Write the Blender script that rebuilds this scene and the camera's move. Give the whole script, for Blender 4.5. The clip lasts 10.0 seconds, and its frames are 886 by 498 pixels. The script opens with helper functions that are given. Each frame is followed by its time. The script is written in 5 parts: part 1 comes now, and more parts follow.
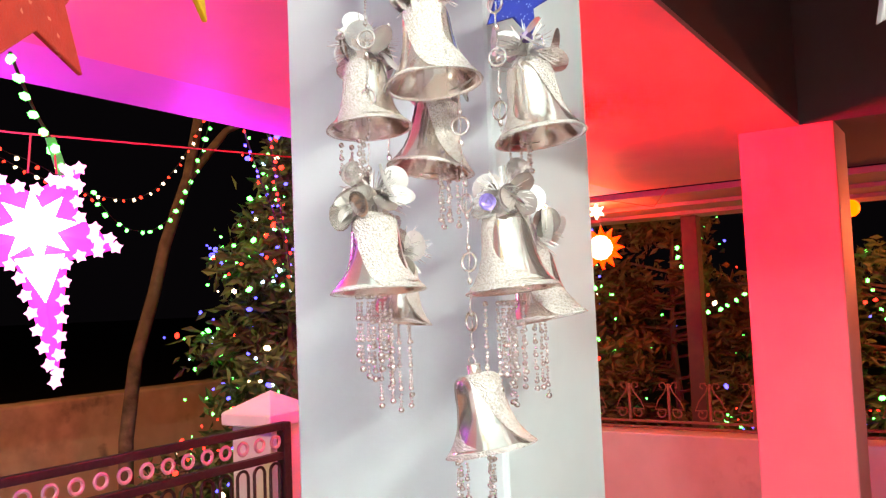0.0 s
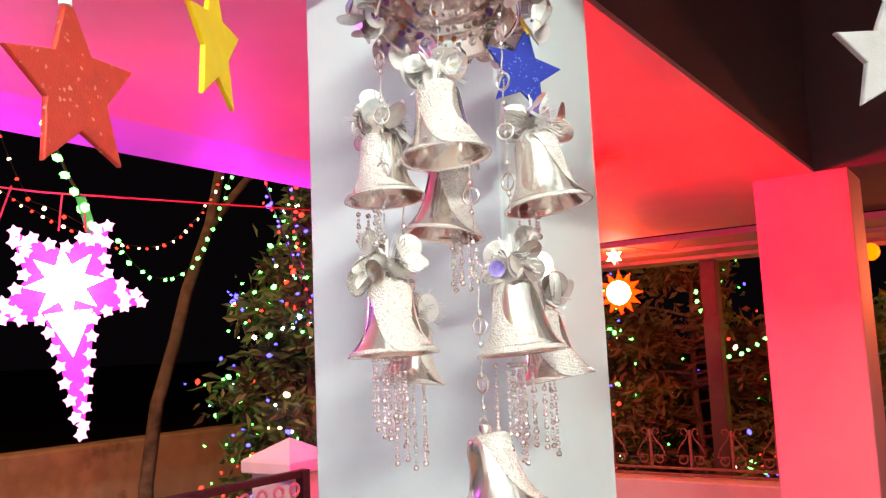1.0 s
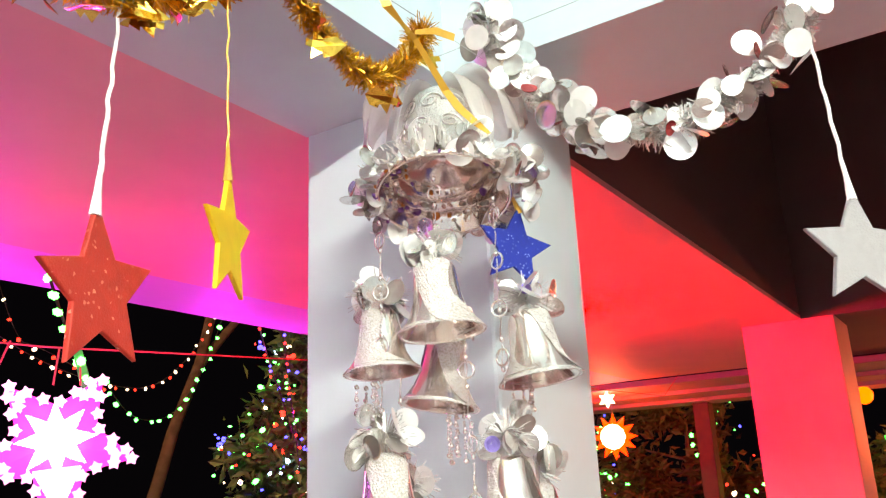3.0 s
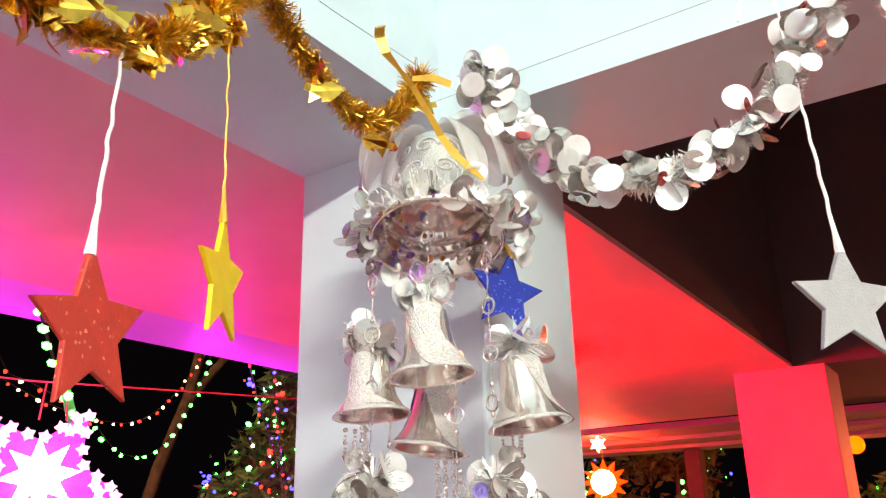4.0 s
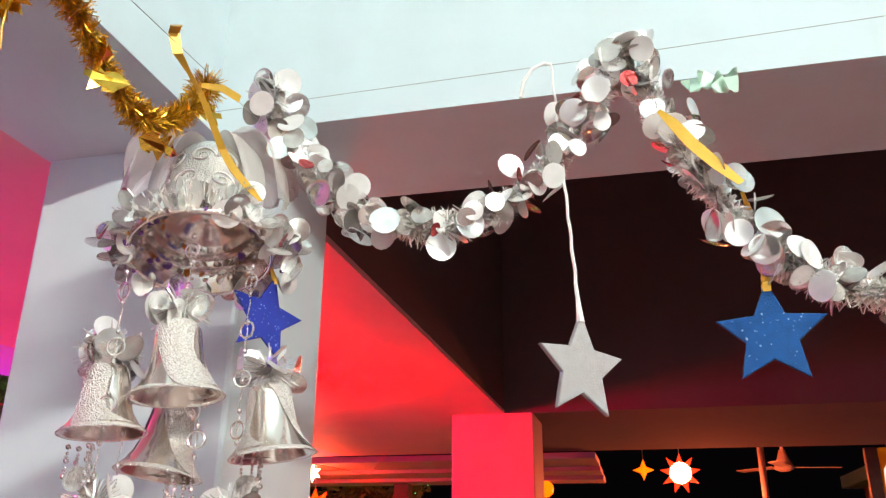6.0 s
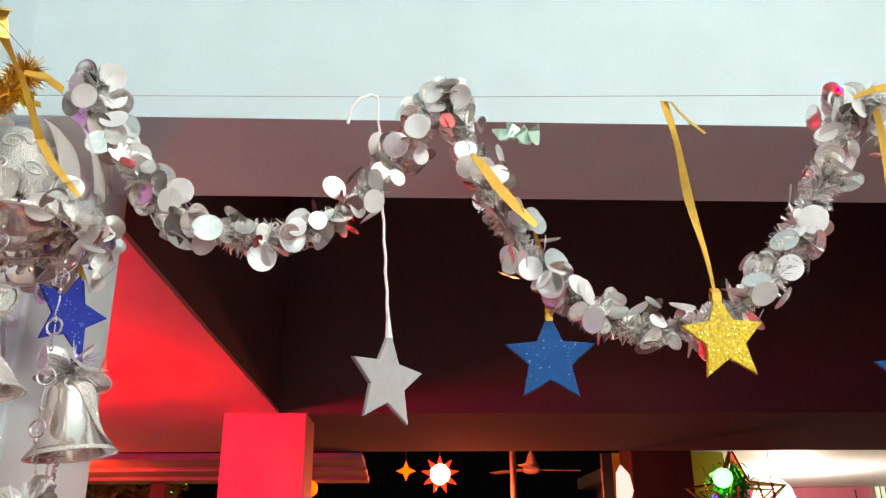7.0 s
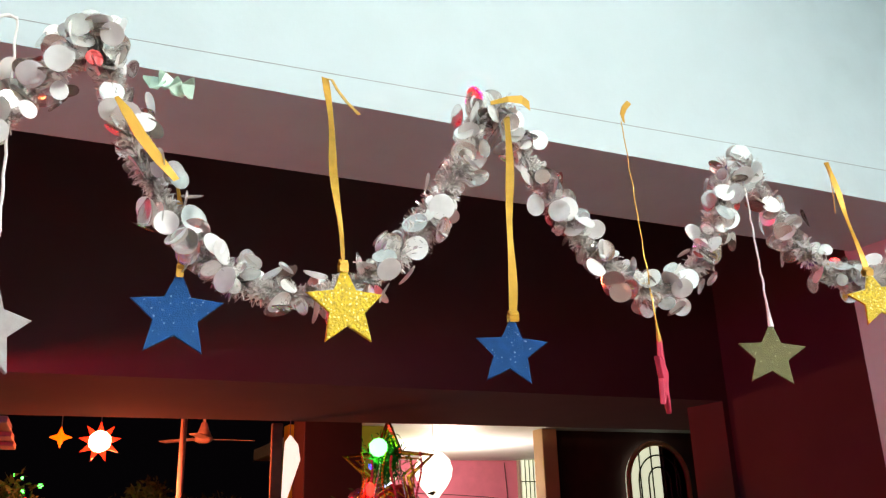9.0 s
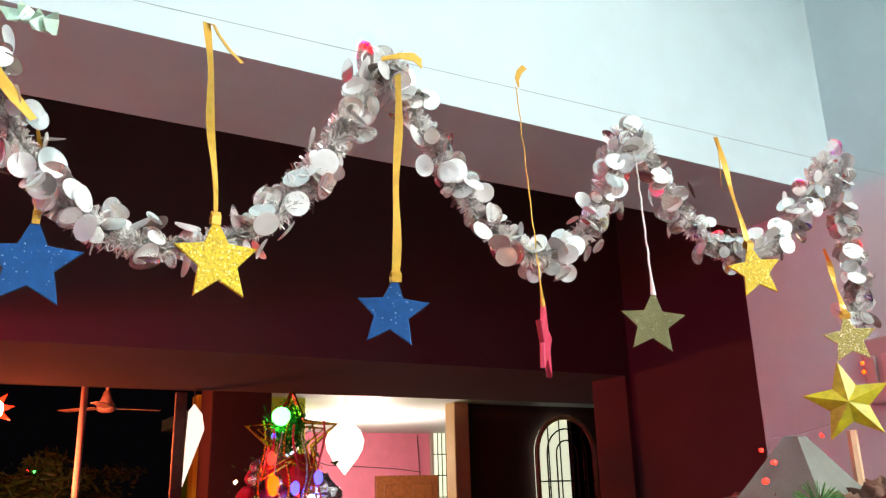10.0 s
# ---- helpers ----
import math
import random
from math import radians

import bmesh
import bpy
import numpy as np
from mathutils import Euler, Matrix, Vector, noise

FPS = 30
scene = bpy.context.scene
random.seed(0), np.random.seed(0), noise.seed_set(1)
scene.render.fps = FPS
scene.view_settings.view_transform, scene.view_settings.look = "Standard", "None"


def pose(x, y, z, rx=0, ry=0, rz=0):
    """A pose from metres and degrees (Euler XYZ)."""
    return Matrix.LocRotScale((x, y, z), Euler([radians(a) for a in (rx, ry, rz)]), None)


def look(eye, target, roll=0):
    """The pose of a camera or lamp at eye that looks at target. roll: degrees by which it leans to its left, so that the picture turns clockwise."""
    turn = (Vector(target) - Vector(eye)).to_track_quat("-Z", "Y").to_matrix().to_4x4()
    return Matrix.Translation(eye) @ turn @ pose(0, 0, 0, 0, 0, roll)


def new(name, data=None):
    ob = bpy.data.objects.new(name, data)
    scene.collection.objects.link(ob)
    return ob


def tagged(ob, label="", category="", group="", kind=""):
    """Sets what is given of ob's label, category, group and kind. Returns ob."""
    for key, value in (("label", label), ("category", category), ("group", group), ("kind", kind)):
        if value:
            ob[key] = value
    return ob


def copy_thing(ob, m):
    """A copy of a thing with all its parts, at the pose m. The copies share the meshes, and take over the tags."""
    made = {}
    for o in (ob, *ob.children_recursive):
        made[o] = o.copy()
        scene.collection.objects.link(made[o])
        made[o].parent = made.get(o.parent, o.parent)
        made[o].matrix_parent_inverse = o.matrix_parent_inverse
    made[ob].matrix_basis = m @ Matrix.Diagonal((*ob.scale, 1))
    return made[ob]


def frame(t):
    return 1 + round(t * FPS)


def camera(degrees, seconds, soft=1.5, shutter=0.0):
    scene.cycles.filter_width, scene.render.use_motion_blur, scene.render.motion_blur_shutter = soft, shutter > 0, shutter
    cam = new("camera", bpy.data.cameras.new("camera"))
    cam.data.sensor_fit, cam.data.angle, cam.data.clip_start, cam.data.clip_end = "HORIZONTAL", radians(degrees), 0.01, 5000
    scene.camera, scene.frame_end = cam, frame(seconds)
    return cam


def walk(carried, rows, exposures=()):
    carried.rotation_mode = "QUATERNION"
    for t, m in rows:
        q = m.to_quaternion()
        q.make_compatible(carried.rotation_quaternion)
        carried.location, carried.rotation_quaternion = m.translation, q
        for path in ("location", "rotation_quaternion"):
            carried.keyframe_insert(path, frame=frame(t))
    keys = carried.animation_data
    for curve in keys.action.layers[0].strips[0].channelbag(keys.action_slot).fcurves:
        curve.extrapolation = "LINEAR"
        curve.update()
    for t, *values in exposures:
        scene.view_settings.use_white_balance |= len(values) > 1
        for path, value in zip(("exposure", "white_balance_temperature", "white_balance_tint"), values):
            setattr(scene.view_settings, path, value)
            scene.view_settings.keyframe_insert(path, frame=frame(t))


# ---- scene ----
cam = camera(56.9, 10.0, soft=1.3)
PATH = [
    (0, (-0.208, 0.44, 1.703), (-1.303, 2.108, 1.838), -2.3),
    (0.5, (-0.193, 0.425, 1.71), (-1.332, 2.057, 1.905), -2.5),
    (1, (-0.185, 0.417, 1.718), (-1.31, 2.053, 1.958), -2.5),
    (1.5, (-0.176, 0.409, 1.721), (-1.294, 2.04, 2.022), -3.0),
    (2, (-0.171, 0.405, 1.728), (-1.277, 2.026, 2.111), -3.4),
    (2.5, (-0.17, 0.4, 1.737), (-1.257, 2.016, 2.193), -2.9),
    (3, (-0.17, 0.39, 1.745), (-1.229, 1.991, 2.307), -2.5),
    (4.5, (-0.159, 0.385, 1.748), (-1.166, 1.983, 2.408), -0.7),
    (5, (-0.15, 0.383, 1.748), (-1.114, 2.005, 2.413), 1.1),
    (5.5, (-0.155, 0.388, 1.748), (-0.913, 2.107, 2.434), 1.6),
    (5.7, (-0.163, 0.381, 1.751), (-0.819, 2.138, 2.448), 1.1),
    (6.8, (-0.244, 0.333, 1.754), (-0.181, 2.204, 2.458), -0.4),
    (7, (-0.214, 0.312, 1.75), (-0.126, 2.182, 2.454), -0.5),
    (7.5, (-0.201, 0.292, 1.744), (0.14, 2.141, 2.426), -1.2),
    (8, (-0.184, 0.285, 1.74), (0.343, 2.096, 2.404), -1.6),
    (8.5, (-0.176, 0.282, 1.737), (0.475, 2.057, 2.388), -1.4),
    (9, (-0.161, 0.286, 1.735), (0.623, 2.015, 2.367), -1.6),
    (9.5, (-0.14, 0.287, 1.73), (0.756, 1.969, 2.337), -1.8),
    (10, (-0.119, 0.287, 1.724), (0.843, 1.946, 2.292), -1.6),
]
walk(cam, [(t, look(eye, target, roll)) for t, eye, target, roll in PATH],
     [(0, 0.32, 7600, 8), (3, 0.28, 7600, 8), (4.5, 0.08, 7600, 10), (5.5, 0.0, 7500, 11), (7, -0.34, 7450, 12), (8.5, -0.33, 7450, 12), (10, -0.08, 7150, 10)])

# ---- world and large lights ----
world = bpy.data.worlds.new("night")
world.use_nodes = True
world.node_tree.nodes["Background"].inputs[0].default_value = (0.010, 0.008, 0.012, 1)
world.node_tree.nodes["Background"].inputs[1].default_value = 0.15
scene.world = world


def lamp(name, kind, where, energy, color, size=0.05, turn=None, long=None):
    data = bpy.data.lights.new(name, kind)
    data.energy, data.color = energy, color
    if kind == "AREA":
        data.shape, data.size, data.size_y = "RECTANGLE", size, long or size
    else:
        data.shadow_soft_size = size
    ob = new(name, data)
    ob.matrix_world = turn if turn else pose(*where)
    return ob


RED = (-1.22, 2.46, 2.13)
lamp("red_star_glow", "POINT", RED, 85, (1.0, 0.0006, 0.003), 0.06)
MAGENTA = (-1.47, 1.16, 1.82)
lamp("magenta_star_glow", "POINT", MAGENTA, 9, (1.0, 0.04, 0.45), 0.08)
# added violet lamps that colour the porch edge band; no bulbs hang there
for yy in (0.35, 1.25, 2.05, 2.8):
    lamp("violet_edge_fill", "POINT", (-2.08, yy, 2.06), 7.5, (0.62, 0.02, 1.0), 0.012)
lamp("hot_lantern_glow", "POINT", (-1.85, 4.45, 2.04), 22, (1.0, 0.04, 0.012), 0.08)
lamp("chandelier_glow", "POINT", (0.1, 5.7, 2.0), 110, (1.0, 0.15, 0.06), 0.08)
lamp("veranda_glow", "POINT", (4.2, 9.8, 2.1), 250, (1.0, 0.78, 0.74), 0.1)
lamp("street_lamp_glow", "POINT", (-3.7, 0.5, 4.3), 480, (1.0, 0.50, 0.22), 0.1)


# ---- materials ----
def mat(name, color, rough=0.5, metal=0.0, vary=0.08, scale=30.0, bump=0.0, bscale=200.0, emit=None, power=0.0,
        glass=0.0, sparkle=None, stain=None, sheen=0.0):
    m = bpy.data.materials.new(name)
    m.use_nodes = True
    nt = m.node_tree
    b = nt.nodes["Principled BSDF"]
    b.inputs["Roughness"].default_value = rough
    b.inputs["Metallic"].default_value = metal
    tc = nt.nodes.new("ShaderNodeTexCoord")
    col = (*color, 1)

    def ramp_mix(prev, fac, other):
        mix = nt.nodes.new("ShaderNodeMix")
        mix.data_type = "RGBA"
        nt.links.new(fac, mix.inputs[0])
        if isinstance(prev, tuple):
            mix.inputs[6].default_value = prev
        else:
            nt.links.new(prev, mix.inputs[6])
        mix.inputs[7].default_value = other
        return mix.outputs[2]

    def noise_fac(sc, lo, hi, detail=4):
        n = nt.nodes.new("ShaderNodeTexNoise")
        n.inputs["Scale"].default_value, n.inputs["Detail"].default_value = sc, detail
        nt.links.new(tc.outputs["Object"], n.inputs["Vector"])
        r = nt.nodes.new("ShaderNodeMapRange")
        r.inputs[1].default_value, r.inputs[2].default_value = lo, hi
        nt.links.new(n.outputs["Fac"], r.inputs[0])
        return r.outputs[0], n
    cur = col
    if vary:
        f, _ = noise_fac(scale, 0.35, 0.7)
        cur = ramp_mix(cur, f, tuple(c * (1 - vary * 2.2) for c in color) + (1,))
        f, _ = noise_fac(scale * 0.11, 0.4, 0.75, 2)
        cur = ramp_mix(cur, f, tuple(min(1, c * (1 - vary)) for c in color) + (1,))
    if stain:
        f, _ = noise_fac(3.1, 0.6, 0.72, 6)
        cur = ramp_mix(cur, f, (*stain, 1))
    if sparkle:
        v = nt.nodes.new("ShaderNodeTexVoronoi")
        v.inputs["Scale"].default_value = sparkle[0]
        nt.links.new(tc.outputs["Object"], v.inputs["Vector"])
        r = nt.nodes.new("ShaderNodeMapRange")
        r.inputs[1].default_value, r.inputs[2].default_value = sparkle[1], sparkle[1] + 0.04
        sep = nt.nodes.new("ShaderNodeSeparateColor")
        nt.links.new(v.outputs["Color"], sep.inputs[0])
        nt.links.new(sep.outputs[0], r.inputs[0])
        cur = ramp_mix(cur, r.outputs[0], (*sparkle[2], 1))
        nt.links.new(r.outputs[0], b.inputs["Metallic"])
    if isinstance(cur, tuple):
        b.inputs["Base Color"].default_value = cur
    else:
        nt.links.new(cur, b.inputs["Base Color"])
    if bump:
        n = nt.nodes.new("ShaderNodeTexNoise")
        n.inputs["Scale"].default_value, n.inputs["Detail"].default_value = bscale, 5
        nt.links.new(tc.outputs["Object"], n.inputs["Vector"])
        bp = nt.nodes.new("ShaderNodeBump")
        bp.inputs["Strength"].default_value, bp.inputs["Distance"].default_value = bump, 0.002
        nt.links.new(n.outputs["Fac"], bp.inputs["Height"])
        nt.links.new(bp.outputs[0], b.inputs["Normal"])
    if emit:
        b.inputs["Emission Color"].default_value = (*emit, 1)
        b.inputs["Emission Strength"].default_value = power
    if glass:
        b.inputs["Transmission Weight"].default_value = glass
    if sheen:
        b.inputs["Sheen Weight"].default_value = sheen
    return m


PAINT = mat("pale blue wall paint", (0.53, 0.63, 0.66), 0.62, vary=0.03, scale=14, bump=0.10, bscale=90)
PILLARP = mat("white wall paint", (0.69, 0.805, 0.835), 0.55, vary=0.04, scale=9, bump=0.12, bscale=70)
# red lantern light is partly put into this pinkish base colour
SOFFIT = mat("pinkish ceiling paint with red light tint", (0.72, 0.33, 0.36), 0.6, vary=0.05, scale=6, bump=0.1, bscale=60)
# the hall's lack of light and its red cast are put into this colour
HALL = mat("hall paint darkened for shade", (0.11, 0.073, 0.077), 0.95, vary=0.05, scale=5, bump=0.1, bscale=60)
PLASTER = mat("weathered ochre plaster", (0.50, 0.34, 0.22), 0.9, vary=0.16, scale=7, bump=0.5, bscale=40, stain=(0.12, 0.09, 0.07))
PARAP = mat("stained pink plaster", (0.55, 0.45, 0.47), 0.8, vary=0.08, scale=8, bump=0.3, bscale=50, stain=(0.26, 0.17, 0.18))
TILE = mat("polished peach floor tile", (0.31, 0.275, 0.25), 0.2, vary=0.06, scale=6)
EARTH = mat("dark soil", (0.06, 0.045, 0.035), 0.95, vary=0.3, scale=4, bump=0.6, bscale=20)
IRON = mat("dark painted iron", (0.035, 0.03, 0.03), 0.45, 0.4, vary=0.2, scale=60, bump=0.2)
RUST = mat("reddish painted iron", (0.24, 0.10, 0.07), 0.5, 0.2, vary=0.25, scale=60, bump=0.2)
PALEIRON = mat("white painted iron", (0.55, 0.45, 0.42), 0.5, 0.1, vary=0.1, scale=40)
WOOD = mat("dark wood", (0.05, 0.022, 0.014), 0.6, vary=0.25, scale=25, bump=0.3)
DOORW = mat("orange brown door wood", (0.42, 0.13, 0.04), 0.45, vary=0.2, scale=18, bump=0.2)
BARK = mat("rough tree bark", (0.16, 0.11, 0.08), 0.95, vary=0.3, scale=14, bump=0.8, bscale=30)
LEAF = mat("dark green leaf", (0.085, 0.17, 0.045), 0.5, vary=0.3, scale=9)
LEAFB = mat("brownish leaf", (0.12, 0.085, 0.03), 0.6, vary=0.3, scale=9)
ROOFP = mat("painted roof sheet", (0.34, 0.25, 0.27), 0.7, vary=0.1, scale=6)
SILVER = mat("champagne silver chrome", (1.0, 0.92, 0.85), 0.16, 0.86, vary=0.03, scale=40, bump=0.05, bscale=90)
GLITTER = mat("silver glitter relief", (0.97, 0.94, 0.90), 0.30, 0.8, vary=0.16, scale=400, bump=1.0, bscale=520)


def lace(name, color, scale):
    """Raised glitter lace: small bright grains, the shade between them mixed into the colour."""
    m = mat(name, color, 0.22, 0.5, vary=0)
    nt = m.node_tree
    b, tc = nt.nodes["Principled BSDF"], nt.nodes.new("ShaderNodeTexCoord")
    v = nt.nodes.new("ShaderNodeTexVoronoi")
    v.inputs["Scale"].default_value = scale
    n = nt.nodes.new("ShaderNodeTexNoise")
    n.inputs["Scale"].default_value, n.inputs["Detail"].default_value = scale * 0.16, 3
    nt.links.new(tc.outputs["Object"], v.inputs["Vector"])
    nt.links.new(tc.outputs["Object"], n.inputs["Vector"])
    add = nt.nodes.new("ShaderNodeMath")
    add.operation = "SUBTRACT"
    nt.links.new(n.outputs["Fac"], add.inputs[0])
    nt.links.new(v.outputs["Distance"], add.inputs[1])
    bp = nt.nodes.new("ShaderNodeBump")
    bp.inputs["Strength"].default_value, bp.inputs["Distance"].default_value = 0.9, 0.0013
    nt.links.new(add.outputs[0], bp.inputs["Height"])
    nt.links.new(bp.outputs[0], b.inputs["Normal"])
    mix = nt.nodes.new("ShaderNodeMix")
    mix.data_type = "RGBA"
    mix.inputs[6].default_value = (*color, 1)
    # darker tone that stands for shade in the crevices
    mix.inputs[7].default_value = (0.74, 0.68, 0.62, 1)
    r = nt.nodes.new("ShaderNodeMapRange")
    r.inputs[1].default_value, r.inputs[2].default_value = 0.35, 0.75
    nt.links.new(v.outputs["Distance"], r.inputs[0])
    nt.links.new(r.outputs[0], mix.inputs[0])
    nt.links.new(mix.outputs[2], b.inputs["Base Color"])
    return m


LACE = lace("silver glitter lace", (1.0, 0.97, 0.93), 620)
FOIL = mat("silver foil", (1.0, 0.98, 0.95), 0.15, 0.85, vary=0.10, scale=120, bump=0.08, bscale=90)
FOILW = mat("pale silver sequin", (0.93, 0.925, 0.91), 0.28, 0.4, vary=0.05, scale=80)
# red and violet light mirrored in the foil, given as sequin colours
REDS = mat("red reflection sequin", (0.75, 0.10, 0.10), 0.15, 0.9, vary=0.2, scale=70)
VIOS = mat("violet reflection sequin", (0.40, 0.26, 0.70), 0.12, 0.9, vary=0.25, scale=70)
MINT = mat("mint foil scrap", (0.62, 0.86, 0.72), 0.35, 0.3, vary=0.1, scale=80)
IRID = mat("smoky iridescent sequin", (0.68, 0.62, 0.58), 0.18, 0.7, vary=0.22, scale=70)
TINSEL = mat("silver tinsel", (1.0, 0.98, 0.95), 0.19, 0.55, vary=0.05, scale=200)
GOLDT = mat("gold tinsel", (0.95, 0.50, 0.05), 0.28, 1.0, vary=0.25, scale=200)
GOLDF = mat("gold foil", (1.0, 0.62, 0.10), 0.18, 1.0, vary=0.12, scale=60, bump=0.2, bscale=90)
BEAD = mat("silver bead", (0.92, 0.89, 0.86), 0.22, 1.0, vary=0.0)
CRYSTAL = mat("violet crystal", (0.30, 0.12, 0.45), 0.08, 0.6, vary=0.1)
ORGANZA = mat("cream organza", (1.0, 0.96, 0.90), 0.6, vary=0.02, scale=60, bump=0.3, bscale=300, sheen=0.6)
RIBBON = mat("gold satin ribbon", (0.66, 0.36, 0.045), 0.35, 0.3, vary=0.08, scale=90, bump=0.15, bscale=300)
THREAD = mat("white thread", (0.82, 0.80, 0.78), 0.7, vary=0.05, scale=300)
WIREM = mat("thin grey wire", (0.30, 0.30, 0.30), 0.4, 0.8, vary=0.0)
BLUE = mat("blue glitter foam", (0.001, 0.068, 0.24), 0.95, vary=0.12, scale=120, bump=0.3, bscale=900, sparkle=(800, 0.978, (0.6, 0.75, 1.0)))
BLUED = mat("deep blue glitter foam", (0.004, 0.022, 0.30), 0.65, vary=0.1, scale=120, bump=0.3, bscale=900, sparkle=(800, 0.965, (0.5, 0.6, 1.0)))
REDF = mat("red glitter foam", (0.52, 0.035, 0.02), 0.5, vary=0.12, scale=120, bump=0.3, bscale=900, sparkle=(600, 0.975, (1.0, 0.55, 0.4)))
YELLOW = mat("yellow foam", (0.85, 0.55, 0.01), 0.6, vary=0.05, scale=80)
GOLDG = mat("gold glitter foam", (0.80, 0.54, 0.002), 0.5, 0.1, vary=0.3, scale=350, bump=0.9, bscale=420, sparkle=(700, 0.93, (1.0, 0.9, 0.35)))
WHITEF = mat("white glitter foam", (0.36, 0.34, 0.34), 0.8, vary=0.05, scale=150, bump=0.3, bscale=700)
PINKF = mat("pink foam", (0.60, 0.035, 0.085), 0.6, vary=0.1, scale=120)
OLIVE = mat("olive glitter foam", (0.13, 0.115, 0.028), 0.6, vary=0.15, scale=150, bump=0.4, bscale=800, sparkle=(800, 0.985, (0.7, 0.65, 0.4)))
PALEG = mat("pale gold glitter foam", (0.62, 0.58, 0.16), 0.5, 0.1, vary=0.3, scale=350, bump=0.9, bscale=420, sparkle=(700, 0.90, (1.0, 0.98, 0.7)))
PAPER = mat("crumpled brown paper", (0.16, 0.075, 0.05), 0.85, vary=0.2, scale=30, bump=0.5, bscale=60)
TENT = mat("grey board", (0.17, 0.168, 0.145), 0.8, vary=0.12, scale=30, bump=0.2)
PINKW = mat("pink house paint", (0.78, 0.22, 0.34), 0.7, vary=0.05, scale=6)
GREENW = mat("lime green house paint", (0.42, 0.62, 0.05), 0.7, vary=0.06, scale=6)
YELW = mat("yellow house paint", (0.80, 0.62, 0.06), 0.7, vary=0.06, scale=6)
PEACH = mat("peach column paint", (0.72, 0.42, 0.26), 0.7, vary=0.06, scale=9)
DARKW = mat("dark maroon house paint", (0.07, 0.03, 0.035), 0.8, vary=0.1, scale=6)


def sheer(m, alpha):
    m.node_tree.nodes["Principled BSDF"].inputs["Alpha"].default_value = alpha
    return m


sheer(ORGANZA, 0.42)


def glow(name, color, power, base=None):
    return mat(name, base or color, 0.4, vary=0.0, emit=color, power=power)


GREENL = glow("green bulb light", (0.05, 1.0, 0.12), 9)
GREENHOT = glow("hot green bulb light", (0.10, 1.0, 0.20), 7)
ORANGEHOT = glow("orange hot lantern light", (1.0, 0.025, 0.005), 6)
REDL = glow("red bulb light", (1.0, 0.03, 0.02), 4)
BLUEL = glow("blue bulb light", (0.06, 0.06, 1.0), 5)
WARML = glow("warm bulb light", (1.0, 0.72, 0.50), 5)
CYANL = glow("pale blue bulb light", (0.45, 0.65, 1.0), 5)
MAGL = glow("magenta lantern paper light", (1.0, 0.03, 0.62), 1.25)
PINKL = glow("pink white bulb light", (1.0, 0.42, 0.85), 1.6)
WHITEL = glow("white hot lantern light", (1.0, 0.82, 0.95), 5)
CONEL = glow("white paper lantern light", (1.0, 0.95, 0.88), 1.15)
HOTL = glow("hot white lantern light", (1.0, 0.75, 0.45), 9)
REDLAN = glow("red lantern light", (1.0, 0.03, 0.01), 3.2)
ORANGEL = glow("orange bulb light", (1.0, 0.10, 0.005), 3.6)
LAMPW = glow("white lamp light", (1.0, 0.93, 0.82), 3)
TUBEL = glow("white tube light", (0.93, 0.985, 1.0), 860)
BULBL = glow("white bulb light", (0.97, 0.97, 1.0), 330)
WINL = glow("lit window light", (0.85, 0.95, 0.75), 0.9)


# ---- mesh helpers ----
def part(name, bm, material, parent=None, label="", smooth=False):
    me = bpy.data.meshes.new(name)
    bm.to_mesh(me)
    bm.free()
    me.materials.append(material)
    if smooth:
        for p in me.polygons:
            p.use_smooth = True
    ob = new(name, me)
    ob.parent = parent
    if label:
        ob["label"] = label
    return ob


def share(name, me, m, parent, label=""):
    ob = new(name, me)
    ob.parent = parent
    ob.matrix_basis = m
    if label:
        ob["label"] = label
    return ob


def empty(name, m, label, category, group="", kind=""):
    ob = new(name)
    ob.empty_display_size = 0.02
    ob.matrix_basis = m
    return tagged(ob, label, category, group, kind)


def box(bm, x0, x1, y0, y1, z0, z1, bevel=0.0):
    r = bmesh.ops.create_cube(bm, size=1, matrix=Matrix.LocRotScale(((x0 + x1) / 2, (y0 + y1) / 2, (z0 + z1) / 2), None, (x1 - x0, y1 - y0, z1 - z0)))
    if bevel:
        es = {e for v in r["verts"] for e in v.link_edges}
        bmesh.ops.bevel(bm, geom=list(es), offset=bevel, segments=2, affect="EDGES", profile=0.5)


def wallbox(name, x0, x1, y0, y1, z0, z1, material, label, bevel=0.0, category="wall"):
    bm = bmesh.new()
    box(bm, x0, x1, y0, y1, z0, z1, bevel)
    return tagged(part(name, bm, material), label, category, kind="structure")


def tube(bm, pts, radius, seg=6, taper=None, cap=True):
    pts = [Vector(p) for p in pts]
    rings = []
    for i, p in enumerate(pts):
        d = (pts[min(i + 1, len(pts) - 1)] - pts[max(i - 1, 0)]).normalized()
        a = d.orthogonal().normalized() if i == 0 else (rings_a - d * rings_a.dot(d)).normalized()
        rings_a = a
        b = d.cross(a)
        r = radius if taper is None else radius + (taper - radius) * i / (len(pts) - 1)
        rings.append([bm.verts.new(p + r * (math.cos(2 * math.pi * k / seg) * a + math.sin(2 * math.pi * k / seg) * b)) for k in range(seg)])
    for u, v in zip(rings, rings[1:]):
        for k in range(seg):
            bm.faces.new((u[k], u[(k + 1) % seg], v[(k + 1) % seg], v[k]))
    if cap:
        bm.faces.new(rings[0][::-1])
        bm.faces.new(rings[-1])


